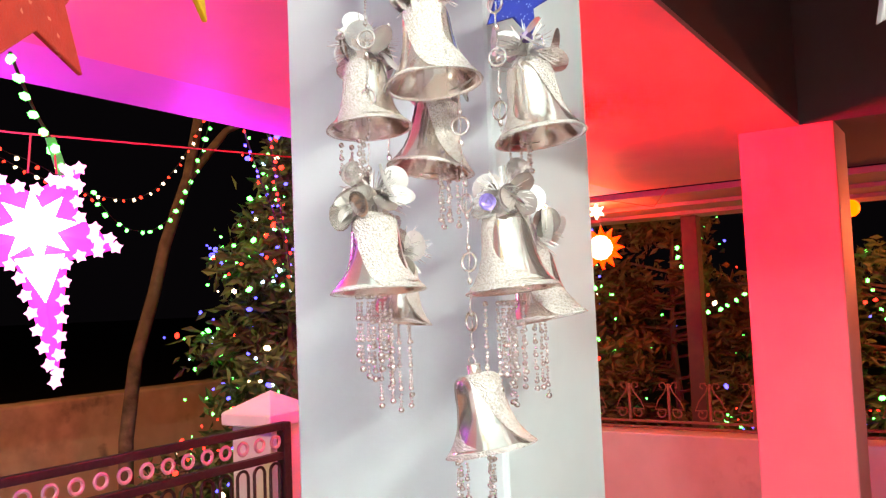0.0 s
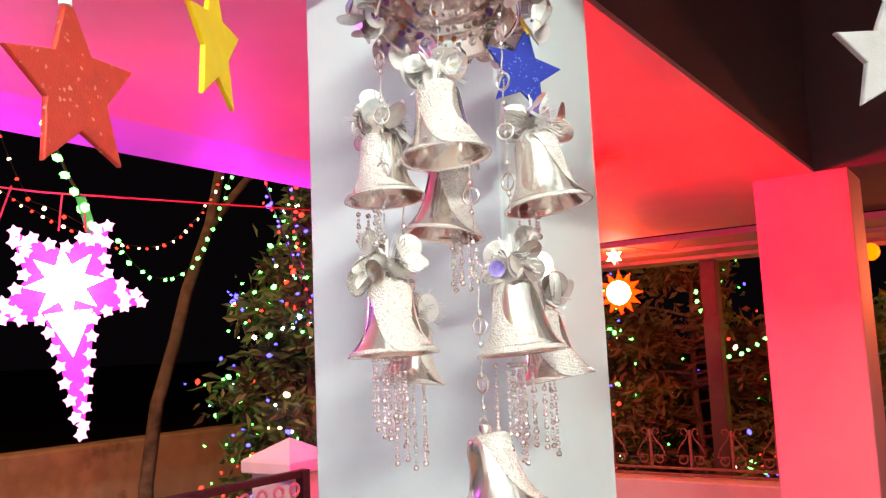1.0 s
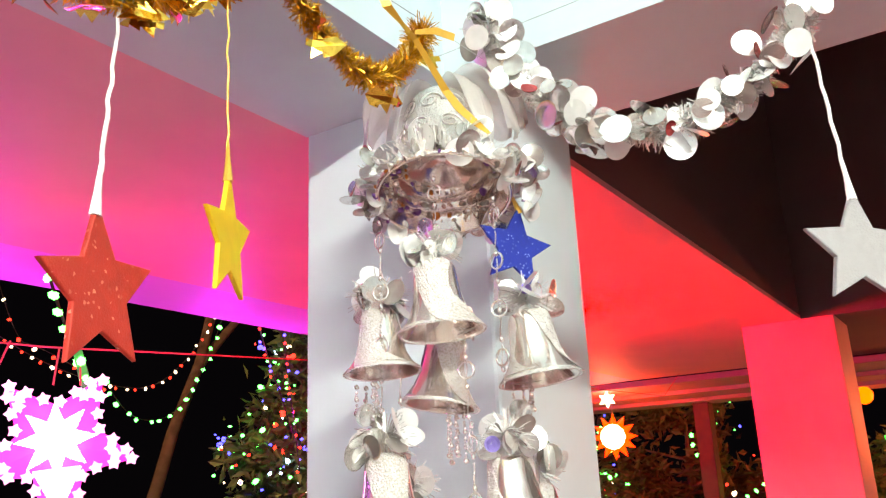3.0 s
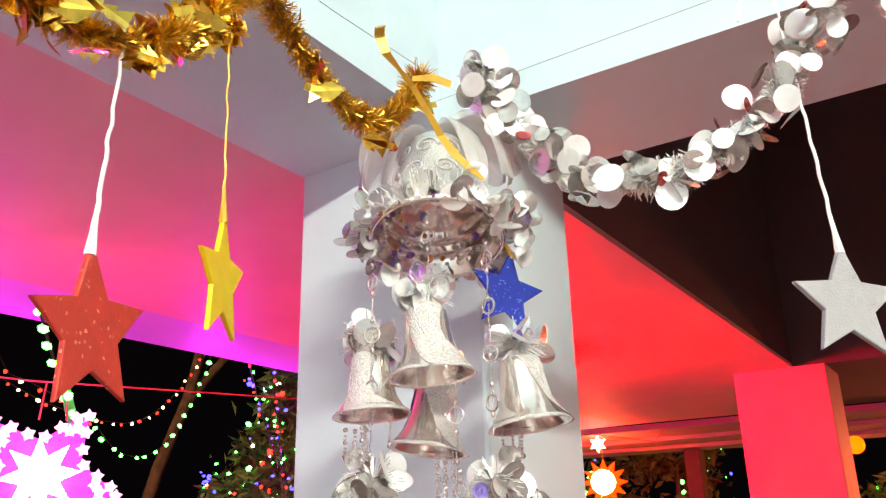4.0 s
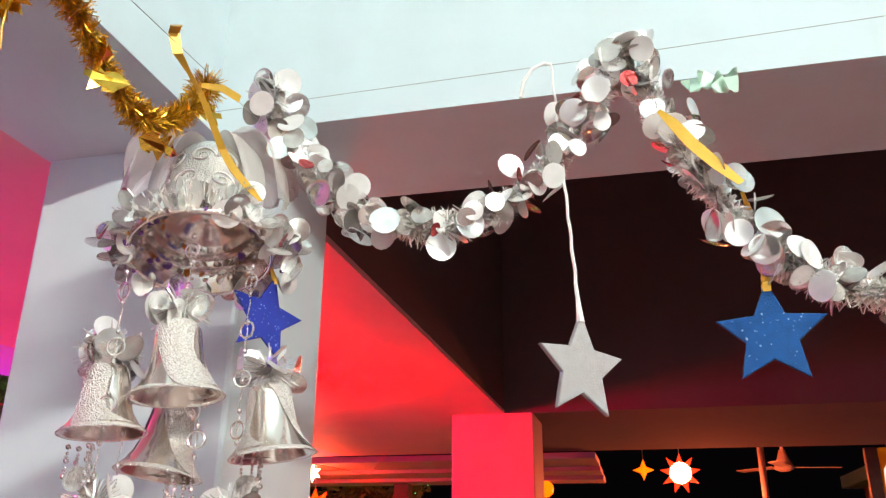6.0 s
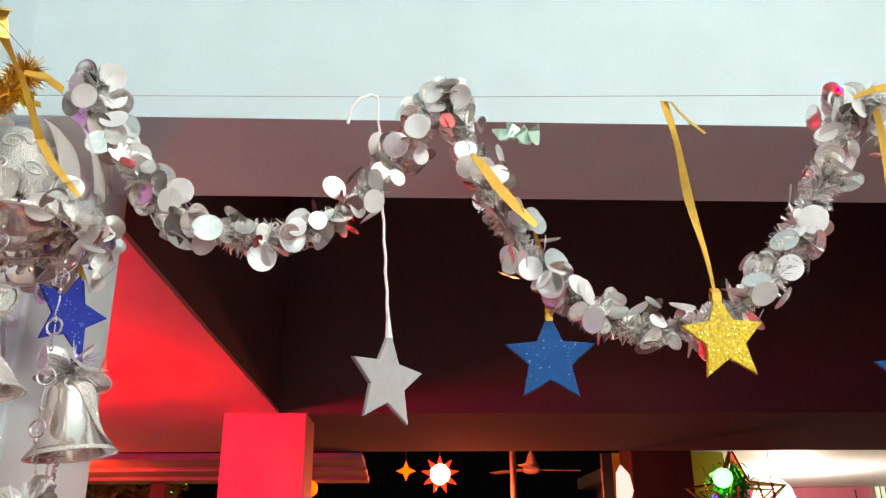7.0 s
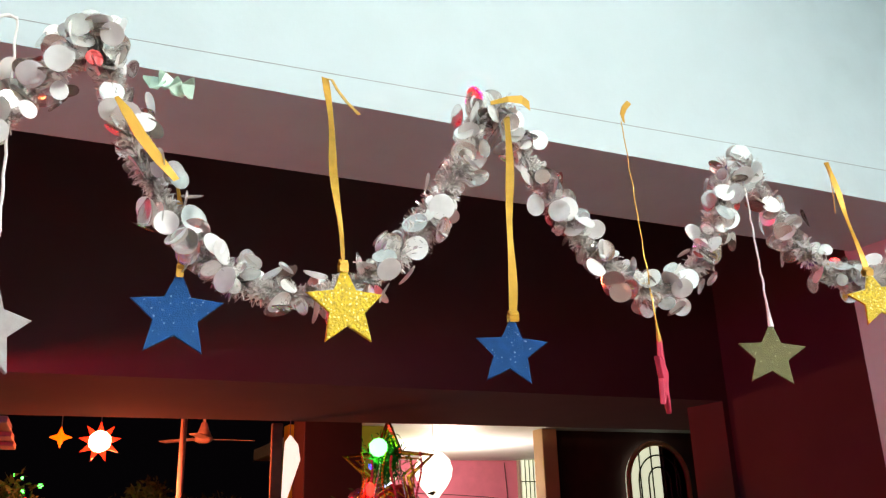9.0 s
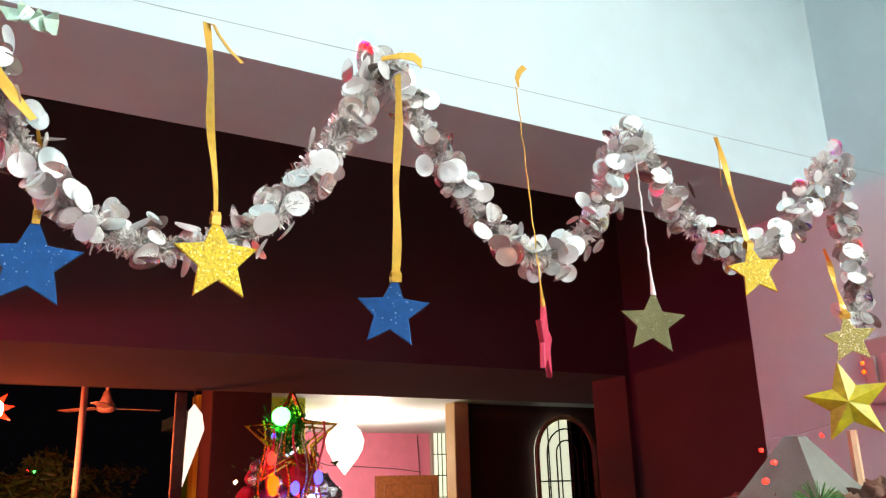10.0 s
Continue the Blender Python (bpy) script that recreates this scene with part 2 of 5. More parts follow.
def lathe(bm, profile, seg=28):
    rings = [[bm.verts.new((r * math.cos(2 * math.pi * k / seg), r * math.sin(2 * math.pi * k / seg), z)) for k in range(seg)] for r, z in profile]
    for u, v in zip(rings, rings[1:]):
        for k in range(seg):
            bm.faces.new((u[k], u[(k + 1) % seg], v[(k + 1) % seg], v[k]))
    return rings


def star_outline(r, inner=0.45, points=5):
    return [(rr * math.sin(math.pi * i / points), rr * math.cos(math.pi * i / points))
            for i in range(2 * points) for rr in [r if i % 2 == 0 else r * inner]]


def star_mesh(bm, r, thick, inner=0.47, points=5, ridge=0.0, wobble=0.0):
    o = star_outline(r, inner, points)
    o = [(x * (1 + wobble * random.uniform(-1, 1)), z * (1 + wobble * random.uniform(-1, 1))) for x, z in o]
    front = [bm.verts.new((x, -thick / 2, z)) for x, z in o]
    back = [bm.verts.new((x, thick / 2, z)) for x, z in o]
    cf, cb = bm.verts.new((0, -thick / 2 - ridge, 0)), bm.verts.new((0, thick / 2 + ridge, 0))
    n = len(o)
    for i in range(n):
        j = (i + 1) % n
        bm.faces.new((front[i], front[j], cf))
        bm.faces.new((back[j], back[i], cb))
        bm.faces.new((front[j], front[i], back[i], back[j]))
    bmesh.ops.recalc_face_normals(bm, faces=bm.faces)


def strip(bm, pts, widths, side, thick=0.0006):
    """A flat ribbon with a little thickness along points; side gives its width's direction."""
    rows = []
    for i, (p, w) in enumerate(zip(pts, widths)):
        p, s = Vector(p), Vector(side(i) if callable(side) else side).normalized()
        d = (Vector(pts[min(i + 1, len(pts) - 1)]) - Vector(pts[max(i - 1, 0)])).normalized()
        n = s.cross(d).normalized() * thick / 2
        rows.append([bm.verts.new(p + s * w / 2 + n), bm.verts.new(p - s * w / 2 + n), bm.verts.new(p - s * w / 2 - n), bm.verts.new(p + s * w / 2 - n)])
    for u, v in zip(rows, rows[1:]):
        for k in range(4):
            bm.faces.new((u[k], u[(k + 1) % 4], v[(k + 1) % 4], v[k]))
    bm.faces.new(rows[0][::-1])
    bm.faces.new(rows[-1])


def disc_mesh(name, r, material, bend=0.10):
    """A round sequin, pressed with a faint ring and bowed a little."""
    bm = bmesh.new()
    n = 16
    rings = []
    for rr, up in ((1.0, 0.0), (0.80, 0.03), (0.55, 0.0), (0.12, 0.02)):
        rings.append([bm.verts.new((r * rr * math.cos(q), r * rr * math.sin(q), bend * r * (rr * math.cos(q)) ** 2 + up * r)) for q in [2 * math.pi * k / n for k in range(n)]])
    for u, v in zip(rings, rings[1:]):
        for k in range(n):
            bm.faces.new((u[k], u[(k + 1) % n], v[(k + 1) % n], v[k]))
    bm.faces.new(rings[-1])
    back = bmesh.ops.duplicate(bm, geom=bm.faces[:])["geom"]
    bmesh.ops.translate(bm, vec=(0, 0, -0.0004), verts=[v for v in back if isinstance(v, bmesh.types.BMVert)])
    bmesh.ops.reverse_faces(bm, faces=[f for f in back if isinstance(f, bmesh.types.BMFace)])
    me = bpy.data.meshes.new(name)
    bm.to_mesh(me)
    bm.free()
    me.materials.append(material)
    me.shade_smooth()
    return me


def random_turn():
    return Euler((random.uniform(0, 6.28), random.uniform(0, 6.28), random.uniform(0, 6.28)))


# ---- the large structure ----
H = 2.22
XA, YB, YBB, XC = -0.655, 1.142, 1.358, 1.21
Y2 = 3.192
g = bmesh.new()
bmesh.ops.create_grid(g, x_segments=40, y_segments=40, size=400)
for v in g.verts:
    v.co.z = -0.15
tagged(part("ground", g, EARTH), "dark bare soil yard reaching the horizon", "ground", kind="structure")
g = bmesh.new()
box(g, -1.9, 4.6, -2.6, 4.62, -0.16, 0.0)
floor = tagged(part("floor", g, TILE), "polished cream tile floor of hall and porch", "floor", kind="structure")
wallbox("wall_beam_north", XA, XC, YB, YBB, H, 3.25, PAINT, "pale blue painted wall over a wide opening")
wallbox("wall_beam_west", -0.897, XA, -2.4, 1.160, H, 3.25, PAINT, "pale blue painted wall over the porch opening")
wallbox("wall_east", XC, XC + 0.24, -2.4, 1.372, 0, 3.25, PAINT, "pale blue painted side wall with a square end")
wallbox("wall_south", -1.9, XC + 0.24, -2.64, -2.4, 0, 3.25, PAINT, "pale blue painted back wall")
wallbox("pillar", -0.897, -0.615, 1.160, 1.407, 0, 3.25, PILLARP, "white painted square pillar at the hall corner", 0.005, "pillar")
c = bmesh.new()
box(c, -0.897, XC + 0.24, -2.64, YBB, 3.25, 3.35)
tagged(part("ceiling", c, PAINT), "pale painted hall ceiling", "ceiling", kind="structure")
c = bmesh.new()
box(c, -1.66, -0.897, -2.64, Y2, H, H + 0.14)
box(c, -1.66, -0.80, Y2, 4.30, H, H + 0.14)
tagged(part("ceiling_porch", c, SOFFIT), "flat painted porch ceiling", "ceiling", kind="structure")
c = bmesh.new()
for (xa, za), (xb, zb) in (((-1.66, H), (-1.90, H - 0.004)),):
    vs = [c.verts.new((x, y, z)) for y in (-2.64, 4.30) for x, z in ((xa, za), (xb, zb), (xb, H + 0.16), (xa, H + 0.16))]
    for f in ((0, 1, 2, 3), (7, 6, 5, 4), (0, 4, 5, 1), (1, 5, 6, 2), (2, 6, 7, 3), (3, 7, 4, 0)):
        c.faces.new([vs[i] for i in f])
bmesh.ops.recalc_face_normals(c, faces=c.faces)
# violet light falling on the band is also put into its lilac colour
tagged(part("trim_porch_edge", c, mat("violet light edge tint", (0.55, 0.30, 0.68), 0.6, vary=0.04, scale=6)), "outer edge band of the porch roof, violet light in its colour", "trim", kind="structure")
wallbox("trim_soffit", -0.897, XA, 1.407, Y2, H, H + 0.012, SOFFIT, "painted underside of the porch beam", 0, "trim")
# inner hall: its shade comes from HALL's dark base colour
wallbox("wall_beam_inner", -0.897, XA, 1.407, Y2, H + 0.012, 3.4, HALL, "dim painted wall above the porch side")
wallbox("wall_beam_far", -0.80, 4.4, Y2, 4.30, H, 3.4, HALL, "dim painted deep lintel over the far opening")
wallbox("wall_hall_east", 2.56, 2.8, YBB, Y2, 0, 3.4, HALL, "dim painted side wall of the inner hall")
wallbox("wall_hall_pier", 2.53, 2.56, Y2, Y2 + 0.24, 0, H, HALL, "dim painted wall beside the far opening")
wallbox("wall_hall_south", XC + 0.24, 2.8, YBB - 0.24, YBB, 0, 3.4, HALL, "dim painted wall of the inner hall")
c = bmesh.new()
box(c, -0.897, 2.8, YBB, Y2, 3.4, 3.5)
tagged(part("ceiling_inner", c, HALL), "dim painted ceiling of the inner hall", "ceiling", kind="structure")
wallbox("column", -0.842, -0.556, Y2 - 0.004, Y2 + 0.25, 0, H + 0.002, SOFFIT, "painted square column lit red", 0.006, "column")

# ---- bell chime ----
def bell_proto(height, seed):
    """A bell ornament: axis along z, its crown ring at the origin, mouth open below."""
    random.seed(seed)
    ob = empty("bell", pose(0, 0, 0), "champagne silver plastic bell ornament with glitter scrolls", "bell", "bells of the hanging chime")
    s = height
    prof = [(0.10, -0.06), (0.22, -0.07), (0.29, -0.11), (0.325, -0.18), (0.34, -0.30), (0.355, -0.45), (0.385, -0.60), (0.44, -0.74), (0.53, -0.87), (0.635, -0.97), (0.66, -1.0)]
    prof = [(r * s * 0.84, z * s) for r, z in prof]
    bm = bmesh.new()
    lathe(bm, prof + [(r - 0.02 * s, z - 0.002 * s) for r, z in prof[::-1][:-1]], 36)
    part("body", bm, SILVER, ob, "mirror-smooth champagne silver shell", True)
    for k, start in enumerate((0.3, 3.3)):
        bm = bmesh.new()
        n, m = 30, 34
        grid = []
        for i in range(n):
            f = i / (n - 1) * (len(prof) - 2) + 1
            j = min(int(f), len(prof) - 2)
            u = f - j
            r, z = prof[j][0] * (1 - u) + prof[j + 1][0] * u, prof[j][1] * (1 - u) + prof[j + 1][1] * u
            wid = 1.75 + 0.45 * math.sin(i * 0.25 + k) + (0.9 if i > n * 0.82 else 0)
            a0 = start + 1.9 * i / n
            grid.append([bm.verts.new(((r + 0.012 * s + random.uniform(-0.006, 0.008) * s) * math.cos(a0 + wid * q / (m - 1)),
                                       (r + 0.012 * s + random.uniform(-0.006, 0.008) * s) * math.sin(a0 + wid * q / (m - 1)), z)) for q in range(m)])
        for u, v in zip(grid, grid[1:]):
            for q in range(m - 1):
                bm.faces.new((u[q], u[q + 1], v[q + 1], v[q]))
        part("glitter_scroll", bm, LACE, ob, "raised silver glitter lace")
    bm = bmesh.new()
    for k in range(60):
        a = 2 * math.pi * k / 60
        bmesh.ops.create_icosphere(bm, subdivisions=1, radius=0.015 * s, matrix=pose(0.66 * 0.84 * s * math.cos(a), 0.66 * 0.84 * s * math.sin(a), -0.995 * s))
    part("beaded_rim", bm, BEAD, ob, "silver beaded rim", True)
    bm = bmesh.new()
    lathe(bm, [(0.0, 0.05 * s), (0.075 * s, 0.05 * s), (0.085 * s, 0.03 * s), (0.085 * s, -0.05 * s), (0.11 * s, -0.07 * s)], 16)
    part("cap", bm, SILVER, ob, "small silver cap", True)
    bm = bmesh.new()
    tube(bm, [(0.05 * s * math.cos(a), 0, 0.09 * s + 0.05 * s * math.sin(a)) for a in [math.pi * 2 * i / 12 for i in range(13)]], 0.012 * s, 5, cap=False)
    part("ring", bm, BEAD, ob, "", True)
    return ob


def tassel(where, length, strands, seed, spread=0.016):
    random.seed(seed)
    ob = empty("bead_tassel", pose(*where), "tassel of silver bead strands hanging under a bell", "tassel", "bead tassels of the chime")
    for k in range(strands):
        bm = bmesh.new()
        a, r = random.uniform(0, 6.28), spread * math.sqrt(random.random())
        ln = length * random.uniform(0.62, 1.0)
        x, y, z, step = r * math.cos(a), r * math.sin(a), 0.0, 0.0034
        big = random.randint(3, 6)
        i = 0
        while z > -ln:
            rad = 0.0024 if i % big == 0 else 0.0014
            bmesh.ops.create_icosphere(bm, subdivisions=1, radius=rad, matrix=pose(x + random.uniform(-1, 1) * 0.0006, y, z))
            z -= rad * 2.0
            i += 1
        bmesh.ops.create_icosphere(bm, subdivisions=2, radius=0.0026, matrix=pose(x, y, z - 0.001))
        tagged(part("bead_strand", bm, BEAD, ob, "", True), kind="stuff")
    return ob


DISC = {}
for nm, r, mt in (("foil_disc", 0.0120, FOIL), ("pale_disc", 0.0120, FOILW), ("smoky_disc", 0.0105, IRID), ("red_disc", 0.0070, REDS), ("violet_disc", 0.0062, VIOS)):
    DISC[nm] = disc_mesh(nm, r, mt)
KINDS = ["pale_disc"] * 20 + ["foil_disc"] * 22 + ["smoky_disc"] * 8 + ["red_disc", "violet_disc"]


def strand(bm, p, mid, e, width, side):
    """One thin foil strand, bent once."""
    s = side.normalized() * width / 2
    rows = [[bm.verts.new(q + s * k), bm.verts.new(q - s * k)] for q, k in ((p, 1.0), (mid, 1.0), (e, 0.6))]
    for u, v in zip(rows, rows[1:]):
        bm.faces.new((u[0], u[1], v[1], v[0]))


def foil_cluster(where, radius, count, seed, tinsel=60, flat=0.5):
    """A puff of tinsel with sequins round it."""
    random.seed(seed)
    ob = empty("tinsel_puff", pose(*where), "silver tinsel puff with round foil sequins above a bell", "tinsel", "tinsel puffs of the chime")
    bm = bmesh.new()
    for i in range(tinsel):
        d = Vector((random.gauss(0, 1), random.gauss(0, 1), random.gauss(0, flat))).normalized()
        p0 = d * radius * 0.1
        p1 = d * radius * random.uniform(0.5, 1.1)
        strand(bm, p0, (p0 + p1) / 2 + Vector((0, 0, 0.002)), p1, 0.0012, d.orthogonal())
    tagged(part("tinsel", bm, TINSEL, ob), kind="stuff")
    for i in range(count):
        d = Vector((random.gauss(0, 1), random.gauss(0, 1), random.gauss(0, flat))).normalized()
        share("sequin", DISC[random.choice(KINDS)], Matrix.LocRotScale(d * radius * random.uniform(0.55, 1.0), random_turn(), Vector((1, 1, 1)) * random.uniform(0.8, 1.15)), ob)
    return ob


# bells: place of the crown, height, turn, tilt sideways
BELLS = [(-0.551, 0.95, 1.936, 0.067, 20, 4), (-0.600, 0.935, 1.899, 0.059, 150, 3), (-0.497, 1.012, 1.894, 0.065, 90, 7), (-0.580, 1.009, 1.879, 0.065, 60, -8), (-0.590, 0.928, 1.778, 0.064, 200, 2),
         (-0.613, 0.992, 1.742, 0.053, 80, -6), (-0.508, 0.983, 1.775, 0.064, 310, 4), (-0.521, 1.047, 1.749, 0.063, 30, 9), (-0.535, 0.974, 1.654, 0.062, 250, 10)]
SIDE, FORE = Vector((0.832, 0.555, 0)), Vector((0.555, -0.832, 0))
proto = bell_proto(0.072, 5)
for i, (x, y, z, hgt, turn, tilt) in enumerate(BELLS):
    m = Matrix.Translation((x, y, z)) @ Matrix.Rotation(radians(tilt), 4, FORE) @ Matrix.Rotation(radians(-4), 4, SIDE) @ Matrix.Rotation(radians(turn), 4, "Z")
    if i == 0:
        proto.matrix_basis = m @ Matrix.Scale(hgt / 0.072, 4)
        first_size = hgt
    else:
        copy_thing(proto, m @ Matrix.Scale(hgt / first_size, 4))
    if i < len(BELLS) - 1:
        foil_cluster((x, y, z + 0.006), 0.027, 19, 40 + i, 200)
for i, (x, y, z, ln, n) in enumerate([(-0.505, 1.02, 1.84, 0.035, 4), (-0.58, 1.008, 1.818, 0.05, 5), (-0.607, 0.932, 1.83, 0.03, 6), (-0.592, 0.929, 1.711, 0.058, 9), (-0.61, 0.977, 1.692, 0.071, 7), (-0.515, 0.99, 1.702, 0.061, 10), (-0.519, 1.035, 1.691, 0.069, 6), (-0.538, 0.975, 1.584, 0.036, 6)]):
    tassel((x, y, z), ln, n, 90 + i)

# the large top bell, its mouth tipped a little towards the hall
AX = (-0.56, 0.985)
TIP = Matrix.Translation((AX[0], AX[1], 2.007)) @ Matrix.Rotation(radians(-17), 4, Vector((0.832, 0.555, 0)))
top = empty("top_bell", TIP, "large silver bell with a mirrored mouth, sequin edge and organza bow", "bell")
prof = [(0.008, 0.121), (0.020, 0.118), (0.029, 0.108), (0.034, 0.088), (0.039, 0.062), (0.045, 0.038), (0.052, 0.018), (0.060, 0.002)]
bm = bmesh.new()
lathe(bm, prof, 48)
part("body", bm, LACE, top, "pale silver glitter bell shell", True)
bm = bmesh.new()
lathe(bm, [(0.0595, 0.004), (0.0635, 0.001), (0.0645, -0.003), (0.0625, -0.006), (0.0595, -0.004), (0.0590, 0.0), (0.0545, 0.003), (0.0535, 0.011), (0.0525, 0.012), (0.0465, 0.013), (0.0450, 0.021), (0.0440, 0.022), (0.0370, 0.023), (0.0350, 0.031), (0.0340, 0.032), (0.0240, 0.033), (0.0200, 0.040), (0.001, 0.042)], 56)
part("mouth", bm, SILVER, top, "mirrored tiered inside of the bell mouth", True)
random.seed(8)
for k in range(26):
    # filigree scrolls over the shell
    bm = bmesh.new()
    a0, z0, hand = 6.283 * k / 26 + 0.2, (0.020, 0.052, 0.085)[k % 3], 1 - 2 * (k % 2)
    pts = []
    for q in range(22):
        g = q * 0.42
        rr = 0.012 * (1 - q / 26)
        zz = z0 + rr * math.sin(g)
        rad = next(r0 + (r1 - r0) * (zz - h0) / (h1 - h0) for (r0, h0), (r1, h1) in zip(prof[::-1], prof[-2::-1]) if zz <= h1 or h1 > 0.12) + 0.0015
        ang = a0 + hand * rr * math.cos(g) / rad
        pts.append((rad * math.cos(ang), rad * math.sin(ang), zz))
    tube(bm, pts, 0.0012, 6, 0.0008)
    part("filigree_scroll", bm, GLITTER, top, "raised silver glitter scroll", True)
bm = bmesh.new()
for k in range(420):
    a = random.uniform(0, 6.283)
    d = Vector((math.cos(a), math.sin(a), random.uniform(-0.3, 0.9)))
    p = Vector((0.060 * math.cos(a), 0.060 * math.sin(a), random.uniform(-0.002, 0.012)))
    strip(bm, [p, p + d * 0.008, p + d * random.uniform(0.010, 0.020)], [0.0014, 0.0014, 0.0008], d.orthogonal(), 0.0002)
tagged(part("tinsel_edge", bm, TINSEL, top), kind="stuff")
for k in range(150):
    a = random.uniform(0, 6.283)
    beside = abs(math.cos(a - 0.588))
    if random.random() > 0.25 + 0.75 * beside ** 1.5:
        continue
    r = random.uniform(0.060, 0.066 + 0.022 * beside)
    share("sequin", DISC[random.choice(KINDS)], Matrix.LocRotScale((r * math.cos(a), r * math.sin(a), random.uniform(-0.016 * beside, 0.022)), random_turn(), Vector((1, 1, 1)) * random.uniform(0.85, 1.1)), top)
# organza bow: pleated leaf-shaped loops falling from the knot over the shell
BOW = [(190, 0.074, 0.038, 0.066), (214, 0.068, 0.075, 0.058), (236, 0.048, 0.092, 0.036), (34, 0.078, 0.040, 0.070), (12, 0.070, 0.075, 0.062), (-10, 0.054, 0.100, 0.044), (62, 0.074, 0.025, 0.060), (95, 0.060, 0.045, 0.060), (130, 0.056, 0.045, 0.060), (160, 0.062, 0.045, 0.060)]
for k, (turn, reach, ln, wide) in enumerate(BOW):
    a = radians(turn)
    out, side, n, m = Vector((math.cos(a), math.sin(a), 0)), Vector((-math.sin(a), math.cos(a), 0)), 16, 17
    bm = bmesh.new()
    rows = []
    for q in range(n):
        t = q / (n - 1)
        c = Vector((0, 0, 0.121)) + out * (0.006 + reach * math.sin(0.5 * math.pi * t) ** 0.75) + Vector((0, 0, 0.018 * math.sin(math.pi * t) - ln * t ** 1.5))
        w = 0.004 + wide * math.sin(math.pi * min(1, 0.05 + 0.90 * t)) ** 0.8
        rows.append([bm.verts.new(c + side * w * (r / (m - 1) - 0.5) + out * 0.0016 * math.cos(r * 2.7 + k) * (0.35 + t) - out * 0.005 * (2 * r / (m - 1) - 1) ** 2) for r in range(m)])
    for u, v in zip(rows, rows[1:]):
        for r in range(m - 1):
            bm.faces.new((u[r], u[r + 1], v[r + 1], v[r]))
    bmesh.ops.solidify(bm, geom=bm.faces[:], thickness=0.0003)
    part("bow_loop", bm, ORGANZA, top, "sheer pleated cream organza loop", True)
for k, turn in enumerate((40, 150)):
    # rolled loops standing beside the knot
    a = radians(turn)
    out, side = Vector((math.cos(a), math.sin(a), 0)), Vector((-math.sin(a), math.cos(a), 0))
    bm = bmesh.new()
    strip(bm, [Vector((0, 0, 0.122)) + out * (0.020 - 0.018 * math.cos(g)) + Vector((0, 0, 0.009 * math.sin(g))) for g in [6.283 * i / 20 for i in range(21)]], [0.020] * 21, side, 0.0004)
    part("bow_roll", bm, ORGANZA, top, "rolled organza loop", True)
gems = []
for nm, mt in (("silver", SILVER), ("violet", CRYSTAL), ("amber", mat("amber crystal", (0.70, 0.25, 0.05), 0.1, 0.5, vary=0.1)), ("smoky", IRID)):
    bm = bmesh.new()
    bmesh.ops.create_icosphere(bm, subdivisions=1, radius=0.0042, matrix=Matrix.Diagonal((1, 0.6, 1.2, 1)))
    me = bpy.data.meshes.new("gem")
    bm.to_mesh(me)
    me.materials.append(mt)
    gems.append((nm, me))
random.seed(19)
for k in range(150):
    ring = k % 5
    a = 6.283 * (k // 5) / 30 + 0.1 * ring + random.uniform(-0.05, 0.05)
    nm, me = random.choice(gems[:1] * 5 + gems[1:] + gems[3:] * 2)
    r, zz = ((0.0640, -0.002), (0.0530, 0.007), (0.0495, 0.011), (0.0440, 0.018), (0.0350, 0.028))[ring]
    share("gem", me, Matrix.LocRotScale((r * math.cos(a), r * math.sin(a), zz - 0.001), random_turn(), Vector((1, 1, 1)) * random.choice((0.45, 0.6, 0.8, 1.0))), top, nm + " faceted gem")

# chains with rings
def chain(where, length, seed, rings=4):
    random.seed(seed)
    ob = empty("bead_chain", pose(*where), "thin silver bead chain with small open rings", "chain", "chains of the chime")
    bm = bmesh.new()
    z, i = 0.0, 0
    while z > -length:
        rad = 0.0009 if i % 9 else 0.0022
        bmesh.ops.create_icosphere(bm, subdivisions=1, radius=rad, matrix=pose(0.0006 * math.sin(i * 0.7), 0, z) @ Matrix.Diagonal((1, 1, 1.5, 1)))
        z -= rad * 2.6
        i += 1
    tagged(part("bead_line", bm, BEAD, ob, "", True), kind="stuff")
    for k in range(rings):
        bm = bmesh.new()
        zz = -length * (k + 0.35) / rings
        a0 = random.uniform(-0.4, 0.4)
        tube(bm, [(0.0068 * math.cos(q) * math.cos(a0), 0.0068 * math.cos(q) * math.sin(a0), zz + 0.0068 * math.sin(q)) for q in [6.283 * i / 18 for i in range(19)]], 0.0011, 6, cap=False)
        part("ring", bm, BEAD, ob, "open silver ring", True)
    return ob


for i, (x, y, z, ln, n) in enumerate([(-0.5, 0.97, 1.983, 0.164, 4), (-0.526, 0.959, 1.793, 0.132, 3), (-0.533, 0.966, 1.874, 0.101, 1), (-0.583, 0.917, 1.966, 0.136, 3), (-0.54, 0.939, 2.002, 0.071, 2), (-0.58, 0.937, 1.841, 0.04, 0), (-0.593, 0.928, 1.833, 0.057, 0)]):
    chain((x, y, z), ln, 200 + i, n)


# ---- garlands and wires ----
def swag(p0, low, p1, power=1.6, n=60):
    pts = []
    for i in range(n):
        t = i / (n - 1)
        u = 2 * t - 1
        e = p0 if u < 0 else p1
        k = abs(u)
        flatk = k ** 0.85
        pts.append(Vector((low[0] + (e[0] - low[0]) * flatk, low[1] + (e[1] - low[1]) * flatk, low[2] + (e[2] - low[2]) * k ** power)))
    return pts


